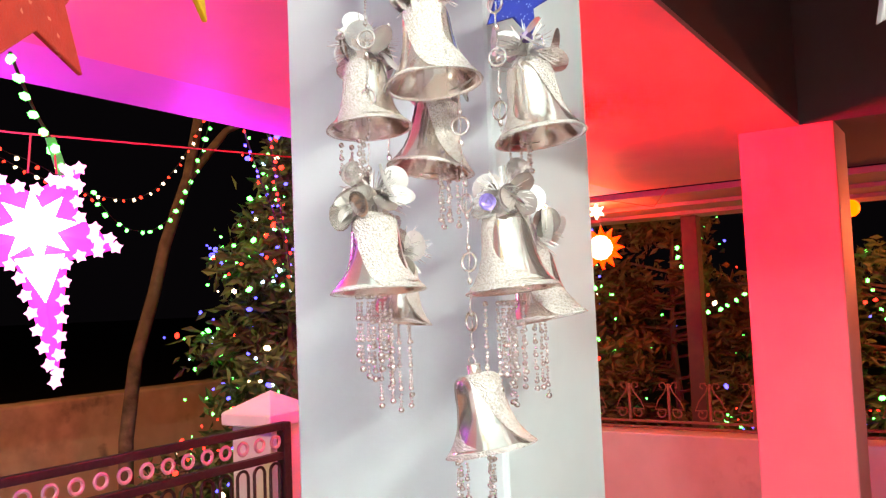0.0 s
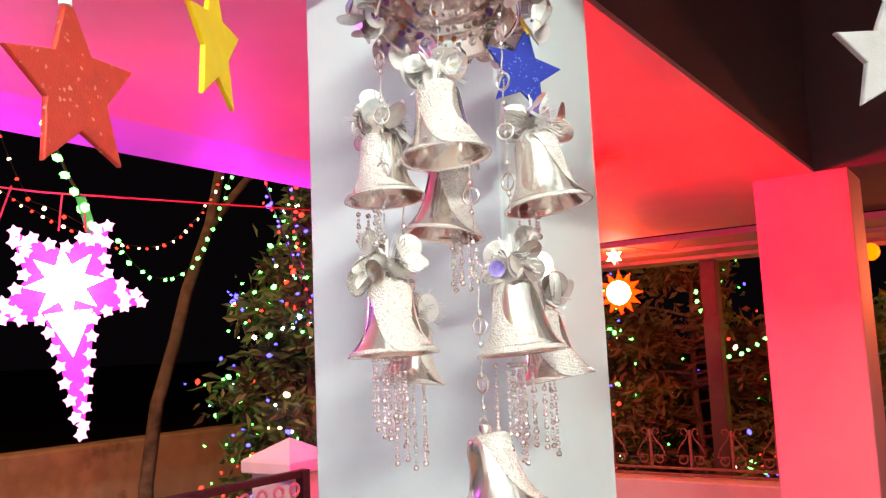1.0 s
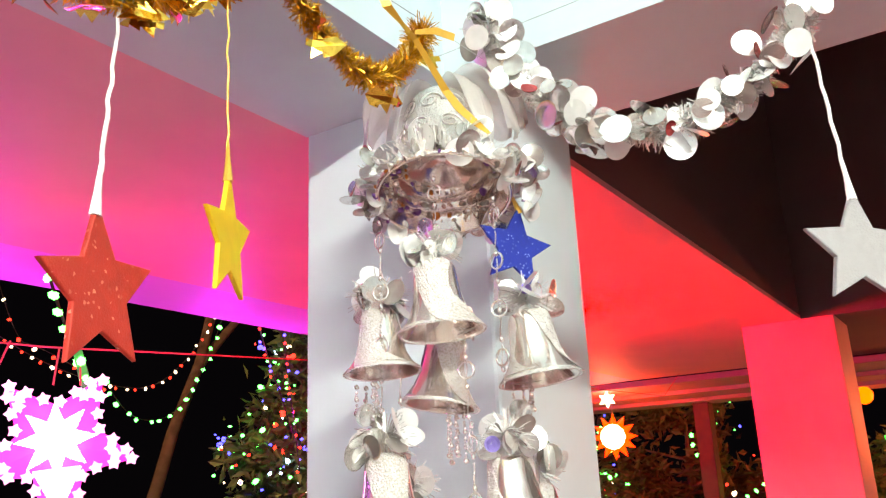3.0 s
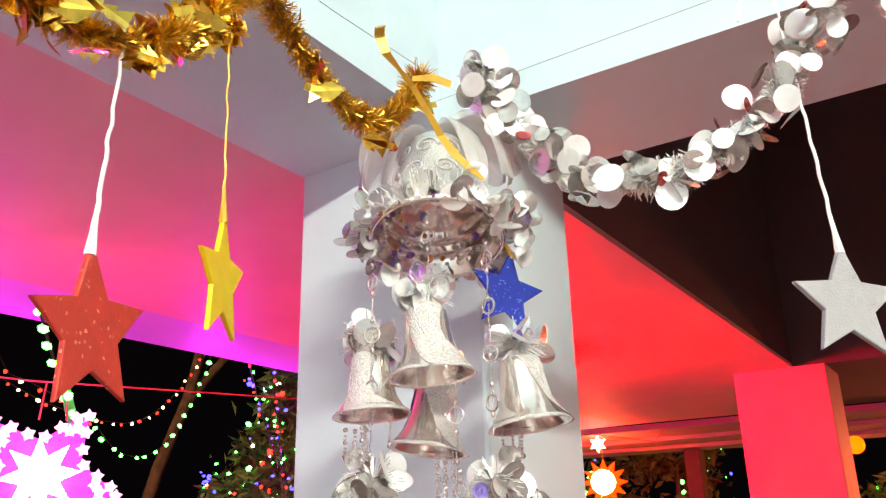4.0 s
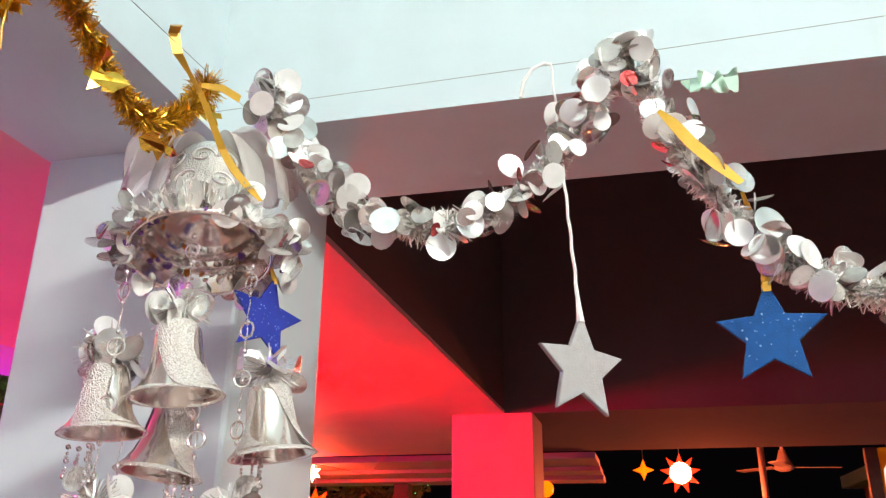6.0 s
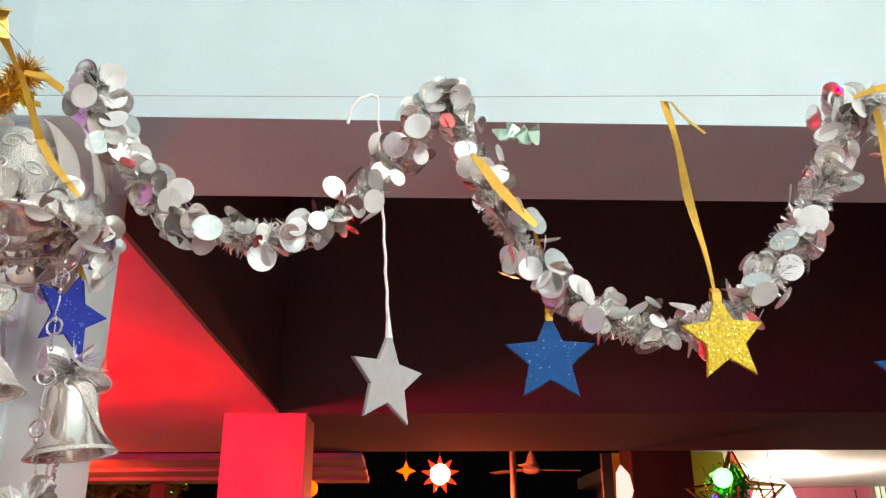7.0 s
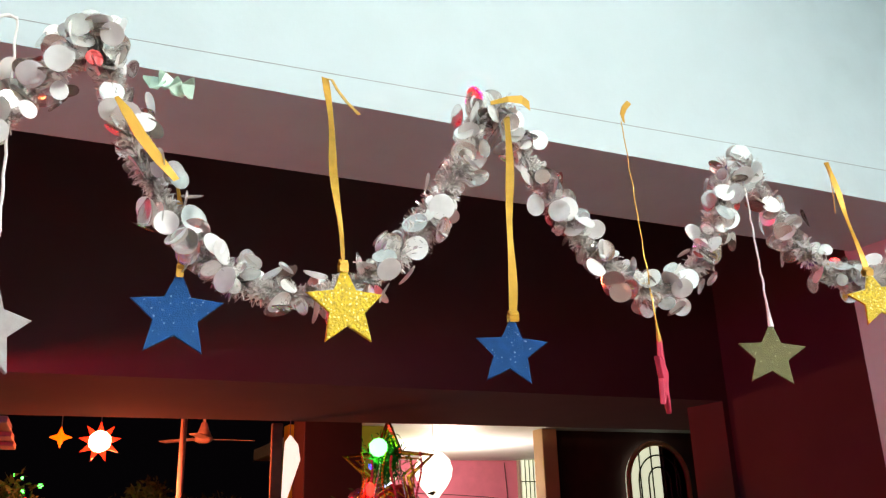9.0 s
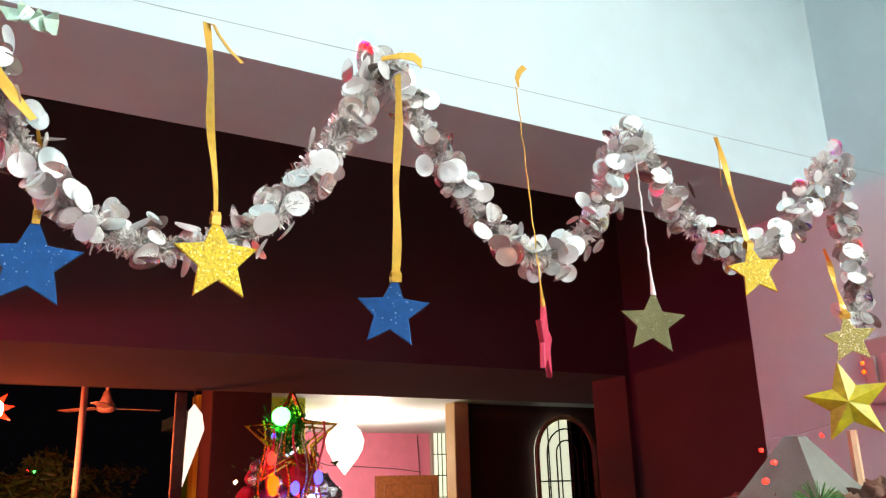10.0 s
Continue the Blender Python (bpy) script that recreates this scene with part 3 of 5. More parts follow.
def resample(pts, step):
    out, acc = [pts[0]], 0.0
    for a, b in zip(pts, pts[1:]):
        d = (b - a).length
        while acc + d >= step:
            a = a + (b - a) * ((step - acc) / d)
            d = (b - a).length
            out.append(a)
            acc = 0.0
        acc += d
    return out


def tinsel_mesh(bm, pts, radius, per, width):
    for i, p in enumerate(pts):
        d = (pts[min(i + 1, len(pts) - 1)] - pts[max(i - 1, 0)]).normalized()
        a = d.orthogonal().normalized()
        b = d.cross(a)
        puff = 0.8 + 0.35 * noise.noise(Vector((i * 0.09, radius * 90, 0)))
        for k in range(per):
            w = random.uniform(0, 6.283)
            o = (a * math.cos(w) + b * math.sin(w) + d * random.uniform(-0.6, 0.6)).normalized()
            reach = radius * puff * random.choice((0.7, 0.85, 1.0, 1.0, 1.25))
            e = p + o * reach + d * random.uniform(-0.004, 0.004)
            mid = p + o * reach * 0.55 + d * random.uniform(-0.003, 0.003)
            s = d.cross(o) + Vector((random.uniform(-1, 1), random.uniform(-1, 1), random.uniform(-1, 1))) * 1.2
            strand(bm, p, mid, e, width, s)


def garland(label, pts, tinsel_mat, radius, per, discs, seed, spread=0.026, group="garlands on the wire", width=0.0018):
    random.seed(seed)
    ob = empty("tinsel_garland", pose(0, 0, 0), label, "garland", group)
    bm = bmesh.new()
    tube(bm, pts[::4] + [pts[-1]], 0.0012, 5)
    part("core_string", bm, tinsel_mat, ob)
    bm = bmesh.new()
    tinsel_mesh(bm, resample(pts, 0.0026), radius, per, width)
    tagged(part("tinsel", bm, tinsel_mat, ob), kind="stuff")
    line = resample(pts, 0.003)
    for i in range(discs):
        p = line[min(len(line) - 1, max(0, int(len(line) * (i + random.gauss(0.5, 1.4)) / discs)))]
        d = Vector((random.gauss(0, 1), random.gauss(0, 1) - 0.3, random.gauss(0, 1))).normalized()
        lean = d.to_track_quat("Z", "Y").to_euler()
        turn = random_turn() if i % 3 == 0 else Euler((lean.x + random.gauss(0, 0.55), lean.y + random.gauss(0, 0.55), lean.z))
        share("sequin", DISC[random.choice(KINDS)], Matrix.LocRotScale(p + d * spread * random.uniform(0.45, 1.05), turn, Vector((1, 1, 1)) * random.choice((0.7, 0.9, 1.0, 1.0, 1.1))), ob)
    return ob


SL = "silver tinsel garland with round foil sequins hung in a swag"
garland(SL, swag((-0.520, 1.02, 2.170), (-0.345, 1.005, 2.020), (-0.190, 1.005, 2.158), 1.9), TINSEL, 0.0175, 38, 140, 11)
garland(SL, swag((-0.176, 1.005, 2.160), (0.006, 1.0, 1.934), (0.218, 1.0, 2.168), 1.95), TINSEL, 0.0175, 38, 176, 12)
garland(SL, swag((0.236, 1.0, 2.168), (0.418, 0.99, 1.970), (0.548, 0.985, 2.140), 1.65), TINSEL, 0.0175, 38, 150, 13)
garland(SL, swag((0.572, 0.985, 2.142), (0.705, 0.975, 2.006), (0.930, 0.97, 2.172), 1.6), TINSEL, 0.0175, 38, 146, 14)
garland("silver tinsel garland end hanging straight down beside the wall", swag((0.945, 0.97, 2.172), (0.948, 0.97, 2.05), (0.930, 0.965, 1.915), 1.0), TINSEL, 0.0175, 38, 98, 15)
for k, (px, pz) in enumerate(((-0.178, 2.158), (0.226, 2.160), (0.560, 2.140), (0.938, 2.160), (-0.510, 2.162))):
    foil_cluster((px, 1.0 - 0.008 * k * (k < 4), pz), 0.027, 24, 300 + k, 110, 0.8)
mint = bmesh.new()
for k in range(4):
    q = Matrix.LocRotScale(Vector((0.010 * k, -0.004, 0.003 * math.sin(k * 2.0))), Euler((1.3 + 0.4 * k, 0.3 * k, 0.5 * k)), Vector((1, 0.8, 1)))
    rim = [mint.verts.new(q @ Vector((0.010 * (1 + 0.25 * math.sin(3 * a)) * math.cos(a), 0.010 * math.sin(a), 0.002 * math.cos(2 * a)))) for a in [6.283 * i / 10 for i in range(10)]]
    mint.faces.new(rim)
bmesh.ops.solidify(mint, geom=mint.faces[:], thickness=0.0004)
ob = part("foil_scrap", mint, MINT)
ob.matrix_basis = pose(-0.126, 0.985, 2.117)
tagged(ob, "crinkled mint green foil scrap caught in the garland", "foil scrap")

# gold garlands on the other wire
garland("plain gold tinsel garland in a short swag", swag((-0.545, 0.940, 2.150), (-0.55, 0.862, 2.072), (-0.55, 0.738, 2.135), 1.5), GOLDT, 0.0160, 56, 0, 21, width=0.0010)
gold = garland("gold tinsel garland with foil leaves in a deep swag", swag((-0.55, 0.734, 2.132), (-0.55, 0.605, 2.020), (-0.55, 0.420, 2.110), 1.6), GOLDT, 0.0160, 52, 0, 22, width=0.0010)
random.seed(77)
# foil cut as little fir trees, each bent a little
lme = []
for k in range(4):
    lm = bmesh.new()
    side = [(0.0, 0.017), (0.006, 0.008), (0.003, 0.008), (0.009, 0.000), (0.005, 0.000), (0.012, -0.009), (0.003, -0.009), (0.003, -0.014)]
    row = [lm.verts.new((x, 0.0035 * math.sin(z * 130 + k) + 0.25 * abs(x) * (k - 1.5), z)) for x, z in side + [(-x, z) for x, z in side[:0:-1]]]
    lm.faces.new(row)
    bmesh.ops.triangulate(lm, faces=lm.faces[:])
    bmesh.ops.solidify(lm, geom=lm.faces[:], thickness=0.0003)
    me = bpy.data.meshes.new("foil_leaf")
    lm.to_mesh(me)
    me.materials.append(GOLDF)
    lme.append(me)
for i, p in enumerate(random.choices(swag((-0.55, 0.734, 2.132), (-0.55, 0.605, 2.020), (-0.55, 0.420, 2.110), 1.6)[5:], k=80)):
    d = Vector((random.gauss(0, 1), random.gauss(0, 1), random.gauss(-0.5, 1))).normalized()
    share("foil_leaf", random.choice(lme), Matrix.LocRotScale(p + d * 0.015, random_turn(), Vector((1, 1, 1)) * random.uniform(0.8, 1.25)), gold, "gold foil cut as a fir tree")
for i, (y, z) in enumerate(((0.87, 2.052), (0.79, 2.085), (0.765, 2.105), (0.90, 2.100), (0.885, 2.058), (0.80, 2.070), (0.925, 2.130), (0.935, 2.118))):
    share("foil_leaf", random.choice(lme), Matrix.LocRotScale((-0.540, y, z), random_turn(), None), gold, "gold foil cut as a fir tree")


def thin_wire(pts, label, r=0.00034, material=WIREM):
    bm = bmesh.new()
    tube(bm, pts, r, 5)
    return tagged(part("hanging_wire", bm, material), label, "wire")


thin_wire([(XA + 0.002, 1.03, 2.178), (-0.2, 1.012, 2.173), (0.4, 0.99, 2.174), (1.205, 0.965, 2.176)], "thin grey wire stretched along the pale wall")
thin_wire([(-0.51, YB - 0.002, 2.14), (-0.53, 0.80, 2.135), (-0.55, 0.2, 2.135), (-0.56, -1.0, 2.15)], "thin grey wire stretched along the porch side")


# ---- hanging stars ----
def soft_star(bm, r, thick, inner, wobble):
    """A foam star with slightly rounded edges, cut by hand."""
    star_mesh(bm, r, thick, inner, 5, 0, wobble)
    rim = [e for e in bm.edges if e.calc_face_angle(0) > 0.8 and abs(e.verts[0].co.y - e.verts[1].co.y) < 1e-6]
    bmesh.ops.bevel(bm, geom=rim, offset=thick * 0.22, segments=2, affect="EDGES", profile=0.5)


def hanging_star(where, r, material, yaw, roll, top_at, label, cord="ribbon", thick=0.0035, loose=False, seed=0, inner=0.47, width=0.0062, sway=0.9):
    """A star at its centre, its cord going up to top_at on the wire."""
    random.seed(seed + 500)
    ob = empty("hanging_star", pose(*where), label, "star", "stars hanging from the wires")
    bm = bmesh.new()
    soft_star(bm, r, thick, inner, 0.03)
    bmesh.ops.transform(bm, matrix=pose(0, 0, 0, 0, roll, yaw), verts=bm.verts)
    part("star", bm, material, ob)
    a, b = radians(yaw), radians(roll)
    tip = Vector((r * math.sin(b) * math.cos(a), r * math.sin(b) * math.sin(a), r * 0.95 * math.cos(b)))
    end = Vector(top_at) - Vector(where)
    bm = bmesh.new()
    if cord == "ribbon":
        n = 14
        pts = [tip.lerp(end, q / (n - 1)) + Vector((0.0012 * math.sin(q * 0.8), 0, 0)) for q in range(n)]
        strip(bm, pts, [width * (0.82 + 0.18 * math.sin(q * 0.9 + seed)) for q in range(n)],
              lambda i: (math.cos(a + sway * math.sin(i * 0.34 + seed)), math.sin(a + sway * math.sin(i * 0.34 + seed)), 0))
        part("ribbon", bm, RIBBON, ob, "gold satin ribbon")
        bm = bmesh.new()
        strip(bm, [tip + Vector((0, -0.003, -0.006)), tip + Vector((0, -0.004, 0.001)), tip + Vector((0, 0, 0.006)), tip + Vector((0, 0.004, 0.001)), tip + Vector((0, 0.003, -0.005))], [width] * 5, (math.cos(a), math.sin(a), 0))
        part("ribbon_fold", bm, RIBBON, ob, "ribbon folded over the tip")
        if loose:
            bm = bmesh.new()
            strip(bm, [end, end + Vector((0.005, -0.004, -0.003)), end + Vector((0.010, -0.006, -0.014)), end + Vector((0.020, -0.007, -0.027)), end + Vector((0.034, -0.005, -0.038))], [0.004, 0.005, 0.006, 0.007, 0.008], (0.6, 0.6, 0.5))
            part("ribbon_end", bm, RIBBON, ob, "loose gold ribbon end")
    else:
        n = 26
        mt = THREAD if cord == "thread" else RIBBON
        rad = 0.0012 if cord == "thread" else 0.0007
        tube(bm, [tip.lerp(end, q / (n - 1)) + Vector((0.0006 * math.sin(q * 1.9), 0.0006 * math.cos(q * 1.3), 0)) for q in range(n)], rad * 1.25, 6, rad * 0.85)
        part("thread", bm, mt, ob, "twisted white thread" if cord == "thread" else "thin gold cord")
        bm = bmesh.new()
        low = (end - tip).normalized()
        tube(bm, [tip - low * 0.004, tip + low * 0.004, tip + low * 0.012, tip + low * 0.026], 0.0034, 8, rad)
        part("knot", bm, mt, ob, "cord flattened round the tip")
    return ob


hanging_star((-0.55, 0.636, 1.852), 0.046, REDF, 108, -9, (-0.55, 0.636, 2.030), "red glitter foam star on twisted white thread", "thread", 0.0035)
hanging_star((-0.55, 0.722, 1.900), 0.043, YELLOW, 120, -6, (-0.55, 0.713, 2.118), "yellow foam star on a thin gold cord", "cord", 0.0035)
hanging_star((-0.514, 1.030, 1.955), 0.0405, BLUED, 62, 9, (-0.530, 1.000, 2.080), "deep blue glitter foam star beside the chime", "cord")
hanging_star((-0.230, 0.990, 1.888), 0.0415, WHITEF, 44, 2, (-0.244, 1.008, 2.172), "white glitter foam star on twisted white thread", "thread", 0.005)
hanging_star((-0.090, 1.000, 1.909), 0.0405, BLUE, -8, 1, (-0.095, 1.010, 2.030), "blue glitter foam star on a gold ribbon", width=0.006)
hanging_star((0.050, 0.963, 1.918), 0.0390, GOLDG, 8, -5, (0.040, 1.008, 2.170), "gold glitter foam star on a gold ribbon", loose=True, width=0.0085, seed=2)
hanging_star((0.229, 0.990, 1.893), 0.0375, BLUE, -30, 6, (0.232, 0.975, 2.145), "blue glitter foam star on a long gold ribbon", width=0.0092, sway=0.25)
hanging_star((0.401, 0.975, 1.873), 0.0420, PINKF, 45, 4, (0.390, 0.985, 2.174), "pink foam star on a thin gold cord", "cord", 0.006)
hanging_star((0.553, 0.970, 1.903), 0.0385, OLIVE, -32, 6, (0.557, 0.975, 2.110), "olive glitter foam star on white thread", "thread", 0.003)
hanging_star((0.708, 0.943, 1.975), 0.0365, GOLDG, -22, -8, (0.703, 0.972, 2.166), "gold glitter foam star on a doubled gold ribbon", width=0.0085, sway=0.4)
hanging_star((0.892, 0.955, 1.904), 0.0345, PALEG, -57, -2, (0.880, 0.962, 2.030), "pale gold glitter foam star in the garland end", width=0.008)
# thread hook loops and ribbon loops on the wire
bm = bmesh.new()
tube(bm, [(-0.244, 1.008, 2.170), (-0.250, 1.004, 2.170), (-0.260, 1.0, 2.163), (-0.268, 0.998, 2.150), (-0.271, 0.998, 2.134)], 0.0016, 6)
tagged(part("thread_loop", bm, THREAD), "loose white thread end over the wire", "thread")
def loose_ribbon(pts, widths, side, label):
    bm = bmesh.new()
    strip(bm, pts, widths, side)
    return tagged(part("gold_ribbon", bm, RIBBON), label, "ribbon")


loose_ribbon([(-0.524, 0.852, 2.147), (-0.528, 0.856, 2.152), (-0.532, 0.860, 2.148), (-0.530, 0.866, 2.132), (-0.530, 0.885, 2.126), (-0.530, 0.905, 2.119), (-0.529, 0.930, 2.100), (-0.527, 0.945, 2.085), (-0.513, 0.945, 2.063), (-0.498, 0.948, 2.045), (-0.488, 0.950, 2.034)],
             [0.008, 0.009, 0.009, 0.008, 0.004, 0.005, 0.006, 0.007, 0.008, 0.007, 0.003], (0.78, 0.55, 0.25), "gold satin ribbon tied over the large bell")
loose_ribbon([(-0.530, 0.905, 2.126), (-0.522, 0.925, 2.134), (-0.515, 0.945, 2.134)], [0.005, 0.008, 0.008], (0.1, 0.2, 1.0), "short gold ribbon end beside the large bell")
loose_ribbon([(-0.156, 0.978, 2.094), (-0.146, 0.974, 2.079), (-0.134, 0.972, 2.059), (-0.116, 0.970, 2.036), (-0.101, 0.970, 2.020)], [0.004, 0.010, 0.011, 0.010, 0.006], (0.75, 0.2, 0.6), "gold satin ribbon lying over the silver garland")
loose_ribbon([(0.212, 0.975, 2.158), (0.230, 0.968, 2.163), (0.246, 0.967, 2.165), (0.256, 0.968, 2.160)], [0.005, 0.008, 0.012, 0.013], (0.1, 0.2, 1.0), "short gold satin ribbon end tied on the garland")
loose_ribbon([(0.392, 0.983, 2.172), (0.388, 0.980, 2.180), (0.390, 0.977, 2.188), (0.397, 0.976, 2.196)], [0.003, 0.007, 0.008, 0.008], (0.9, 0.2, -0.3), "short gold ribbon tab standing on the wire")
loose_ribbon([(0.703, 0.975, 2.166), (0.700, 0.968, 2.150), (0.694, 0.964, 2.120), (0.690, 0.963, 2.090)], [0.007, 0.008, 0.008, 0.006], (0.7, 0.7, 0), "second end of a gold ribbon hanging from the wire")


# ---- small things on the walls ----
bm = bmesh.new()
tube(bm, [(1.217, YB + 0.002, 2.594), (1.217, YB - 0.012, 2.594)], 0.0016, 7)
tube(bm, [(1.217, YB - 0.012, 2.594), (1.217, YB - 0.014, 2.594)], 0.0036, 8)
tagged(part("nail", bm, IRON, None, "", True), "small dark nail in the pale wall", "nail")
sb = empty("switchboard", pose(XC, 1.138, 1.953), "grey plastic switchboard on the side wall", "switchboard")
bm = bmesh.new()
box(bm, -0.022, 0.0, -0.15, 0.0, -0.11, 0.0, 0.006)
part("plate", bm, mat("grey switch plastic", (0.40, 0.38, 0.37), 0.4, vary=0.06, scale=40), sb)
for k in range(4):
    bm = bmesh.new()
    box(bm, -0.028, -0.022, -0.028 - 0.03 * k, -0.010 - 0.03 * k, -0.080, -0.030, 0.002)
    part("switch", bm, PALEIRON, sb, "pale rocker switch")
for z in (-0.040, -0.055):
    bm = bmesh.new()
    bmesh.ops.create_icosphere(bm, subdivisions=2, radius=0.0035, matrix=pose(-0.024, -0.004, z))
    part("indicator", bm, ORANGEL, sb, "tiny glowing orange indicator", True)


# ---- lamps of the hall and porch ----
tl = empty("tube_light", pose(XC - 0.03, -0.75, 2.70), "white fluorescent tube light fixed to the side wall", "tube light")
bm = bmesh.new()
box(bm, -0.005, 0.03, -0.60, 0.60, -0.022, 0.022, 0.004)
part("housing", bm, PALEIRON, tl)
bm = bmesh.new()
tube(bm, [(-0.024, -0.55, 0), (-0.024, 0.55, 0)], 0.014, 12)
part("tube", bm, TUBEL, tl, "glowing white tube", True)


# unseen fill lamp, added to brighten the pillar and the bells
bl = empty("fill_bulb", pose(-0.15, -2.36, 2.35), "added white fill bulb on the unseen back wall", "bulb")
bm = bmesh.new()
bmesh.ops.create_uvsphere(bm, u_segments=16, v_segments=10, radius=0.038)
part("globe", bm, BULBL, bl, "glowing white globe", True)
bm = bmesh.new()
tube(bm, [(0, -0.035, 0), (0, 0.0, 0)], 0.018, 10)
part("holder", bm, PALEIRON, bl, "", True)


def lantern(where, r, points, inner, material, label, cord_top, yaw=0, ridge=0.03, stretch=1.0, core=None):
    ob = empty("star_lantern", pose(*where), label, "star lantern", "glowing star lanterns")
    bm = bmesh.new()
    star_mesh(bm, r, 0.012, inner, points, ridge)
    bmesh.ops.transform(bm, matrix=pose(0, 0, 0, 0, 0, yaw) @ Matrix.Diagonal((1, 1, stretch, 1)), verts=bm.verts)
    part("body", bm, material, ob)
    if core:
        bm = bmesh.new()
        bmesh.ops.create_icosphere(bm, subdivisions=2, radius=r * 0.55, matrix=pose(0, -ridge * 0.6, 0))
        part("bulb", bm, core, ob, "white hot bulb", True)
    bm = bmesh.new()
    tube(bm, [(0, 0, r * stretch * 0.9), (0, 0, cord_top - where[2])], 0.0022, 5)
    part("cord", bm, WIREM, ob)
    return ob


lantern((-1.22, 2.50, 1.93), 0.09, 8, 0.5, REDLAN, "red paper star lantern under the porch ceiling", H, 30)
lantern((-1.83, 4.40, 1.96), 0.115, 12, 0.6, ORANGEHOT, "hot white paper star lantern under the awning", 2.2, 20, core=HOTL)
lantern((-1.85, 4.40, 2.15), 0.045, 6, 0.5, HOTL, "small hot white star lantern near the awning", 2.2, 20)
lantern((-0.02, 5.04, 2.18), 0.105, 9, 0.5, REDLAN, "red spiky star lantern", 2.352, 0, core=HOTL)
lantern((-0.21, 5.04, 2.20), 0.055, 4, 0.4, ORANGEL, "small orange cone lantern", 2.342, 0, stretch=1.0)
thin_wire([(-0.40, 4.302, 2.32), (-0.21, 5.04, 2.34), (-0.02, 5.04, 2.35), (0.503, 5.9, 2.45)], "thin cable carrying the far lanterns", 0.003)
cone = empty("star_lantern", pose(0.80, 4.24, 2.03), "long white pointed star lantern", "star lantern", "glowing star lanterns")
bm = bmesh.new()
vs = [bm.verts.new(p) for p in ((0, 0, 0.12), (-0.03, -0.02, 0.08), (0.035, -0.02, 0.07), (0.0, 0.03, 0.05), (-0.03, 0, -0.02), (0.05, -0.01, 0.0), (-0.035, 0.0, -0.26))]
bmesh.ops.convex_hull(bm, input=vs)
part("body", bm, CONEL, cone)
bm = bmesh.new()
tube(bm, [(0, 0, 0.1), (0, 0, 0.19)], 0.002, 5)
part("cord", bm, WIREM, cone)

# the magenta bulb-covered star
MS = empty("star_lantern", pose(-1.41, 1.143, 1.838, 0, -6, 56), "magenta star lantern with a long tail edged with glowing star bulbs", "star lantern", "glowing star lanterns")
R0 = 0.135
out = star_outline(R0 * 0.88, 0.50, 5)
out = [(-x, -z) for x, z in out]
out = [(x, z) if not (abs(x) < 0.001 and z < -0.05) else (0.0, -0.236) for x, z in out]
bm = bmesh.new()
fr = [bm.verts.new((x, -0.012, z)) for x, z in out]
bk = [bm.verts.new((x, 0.012, z)) for x, z in out]
cf, cb = bm.verts.new((0, -0.03, 0)), bm.verts.new((0, 0.03, 0))
for i in range(len(out)):
    j = (i + 1) % len(out)
    bm.faces.new((fr[i], fr[j], cf))
    bm.faces.new((bk[j], bk[i], cb))
    bm.faces.new((fr[j], fr[i], bk[i], bk[j]))
bmesh.ops.recalc_face_normals(bm, faces=bm.faces)
part("body", bm, MAGL, MS, "magenta glowing star body")
bm = bmesh.new()
star_mesh(bm, 0.058, 0.006, 0.50, 8, 0.012)
bmesh.ops.transform(bm, matrix=pose(0, -0.042, 0.004), verts=bm.verts)
part("inner_star", bm, WHITEL, MS, "white hot inner star")
bm = bmesh.new()
vs = [bm.verts.new(p) for p in ((-0.034, -0.034, -0.04), (0.034, -0.034, -0.04), (0, -0.05, -0.04), (0, -0.034, -0.110))]
bmesh.ops.convex_hull(bm, input=vs)
part("inner_point", bm, WHITEL, MS, "white hot lower point")
sm = bmesh.new()
star_mesh(sm, 0.0108, 0.008, 0.62, 5, 0.003)
sme = bpy.data.meshes.new("star_bulb")
sm.to_mesh(sme)
sme.materials.append(PINKL)
random.seed(31)
for i in range(len(out)):
    (x0, z0), (x1, z1) = out[i], out[(i + 1) % len(out)]
    ln = math.hypot(x1 - x0, z1 - z0)
    n = max(2, round(ln / 0.029))
    for q in range(n):
        t = (q + 0.25) / n
        px, pz = x0 + (x1 - x0) * t, z0 + (z1 - z0) * t
        share("star_bulb", sme, pose(px, -0.026, pz, 0, random.uniform(-20, 20), 0), MS, "")
        if math.hypot(px, pz) > 0.082 and q % 2 == 0 and pz > -0.1:
            share("star_bulb", sme, pose(px * 0.78, -0.034, pz * 0.78, 0, random.uniform(-20, 20), 0), MS, "")
thin_wire([(-1.41, -2.402, 1.93), (-1.41, 1.10, 1.987), (-1.41, 1.7, 2.027), (-1.41, 4.0, 2.10), (-1.41, 4.25, 2.222)], "thin pink line stretched along the porch", 0.0016, PINKF)
for dx in (-0.11, -0.02, 0.02):
    bm = bmesh.new()
    tube(bm, [(-1.41 + dx * 0.56, 1.150 + dx * 0.83, 1.93), (-1.41, 1.150 + dx * 0.9, 1.99)], 0.0016, 5)
    hc = part("hanging_cord", bm, PINKF, MS, "red cord")
    hc.matrix_parent_inverse = MS.matrix_basis.inverted()


# ---- string lights ----
def bulb_mesh(name, r, material):
    bm = bmesh.new()
    bmesh.ops.create_icosphere(bm, subdivisions=1, radius=r, matrix=Matrix.Diagonal((1, 1, 1.35, 1)))
    me = bpy.data.meshes.new(name)
    bm.to_mesh(me)
    bm.free()
    me.materials.append(material)
    return me


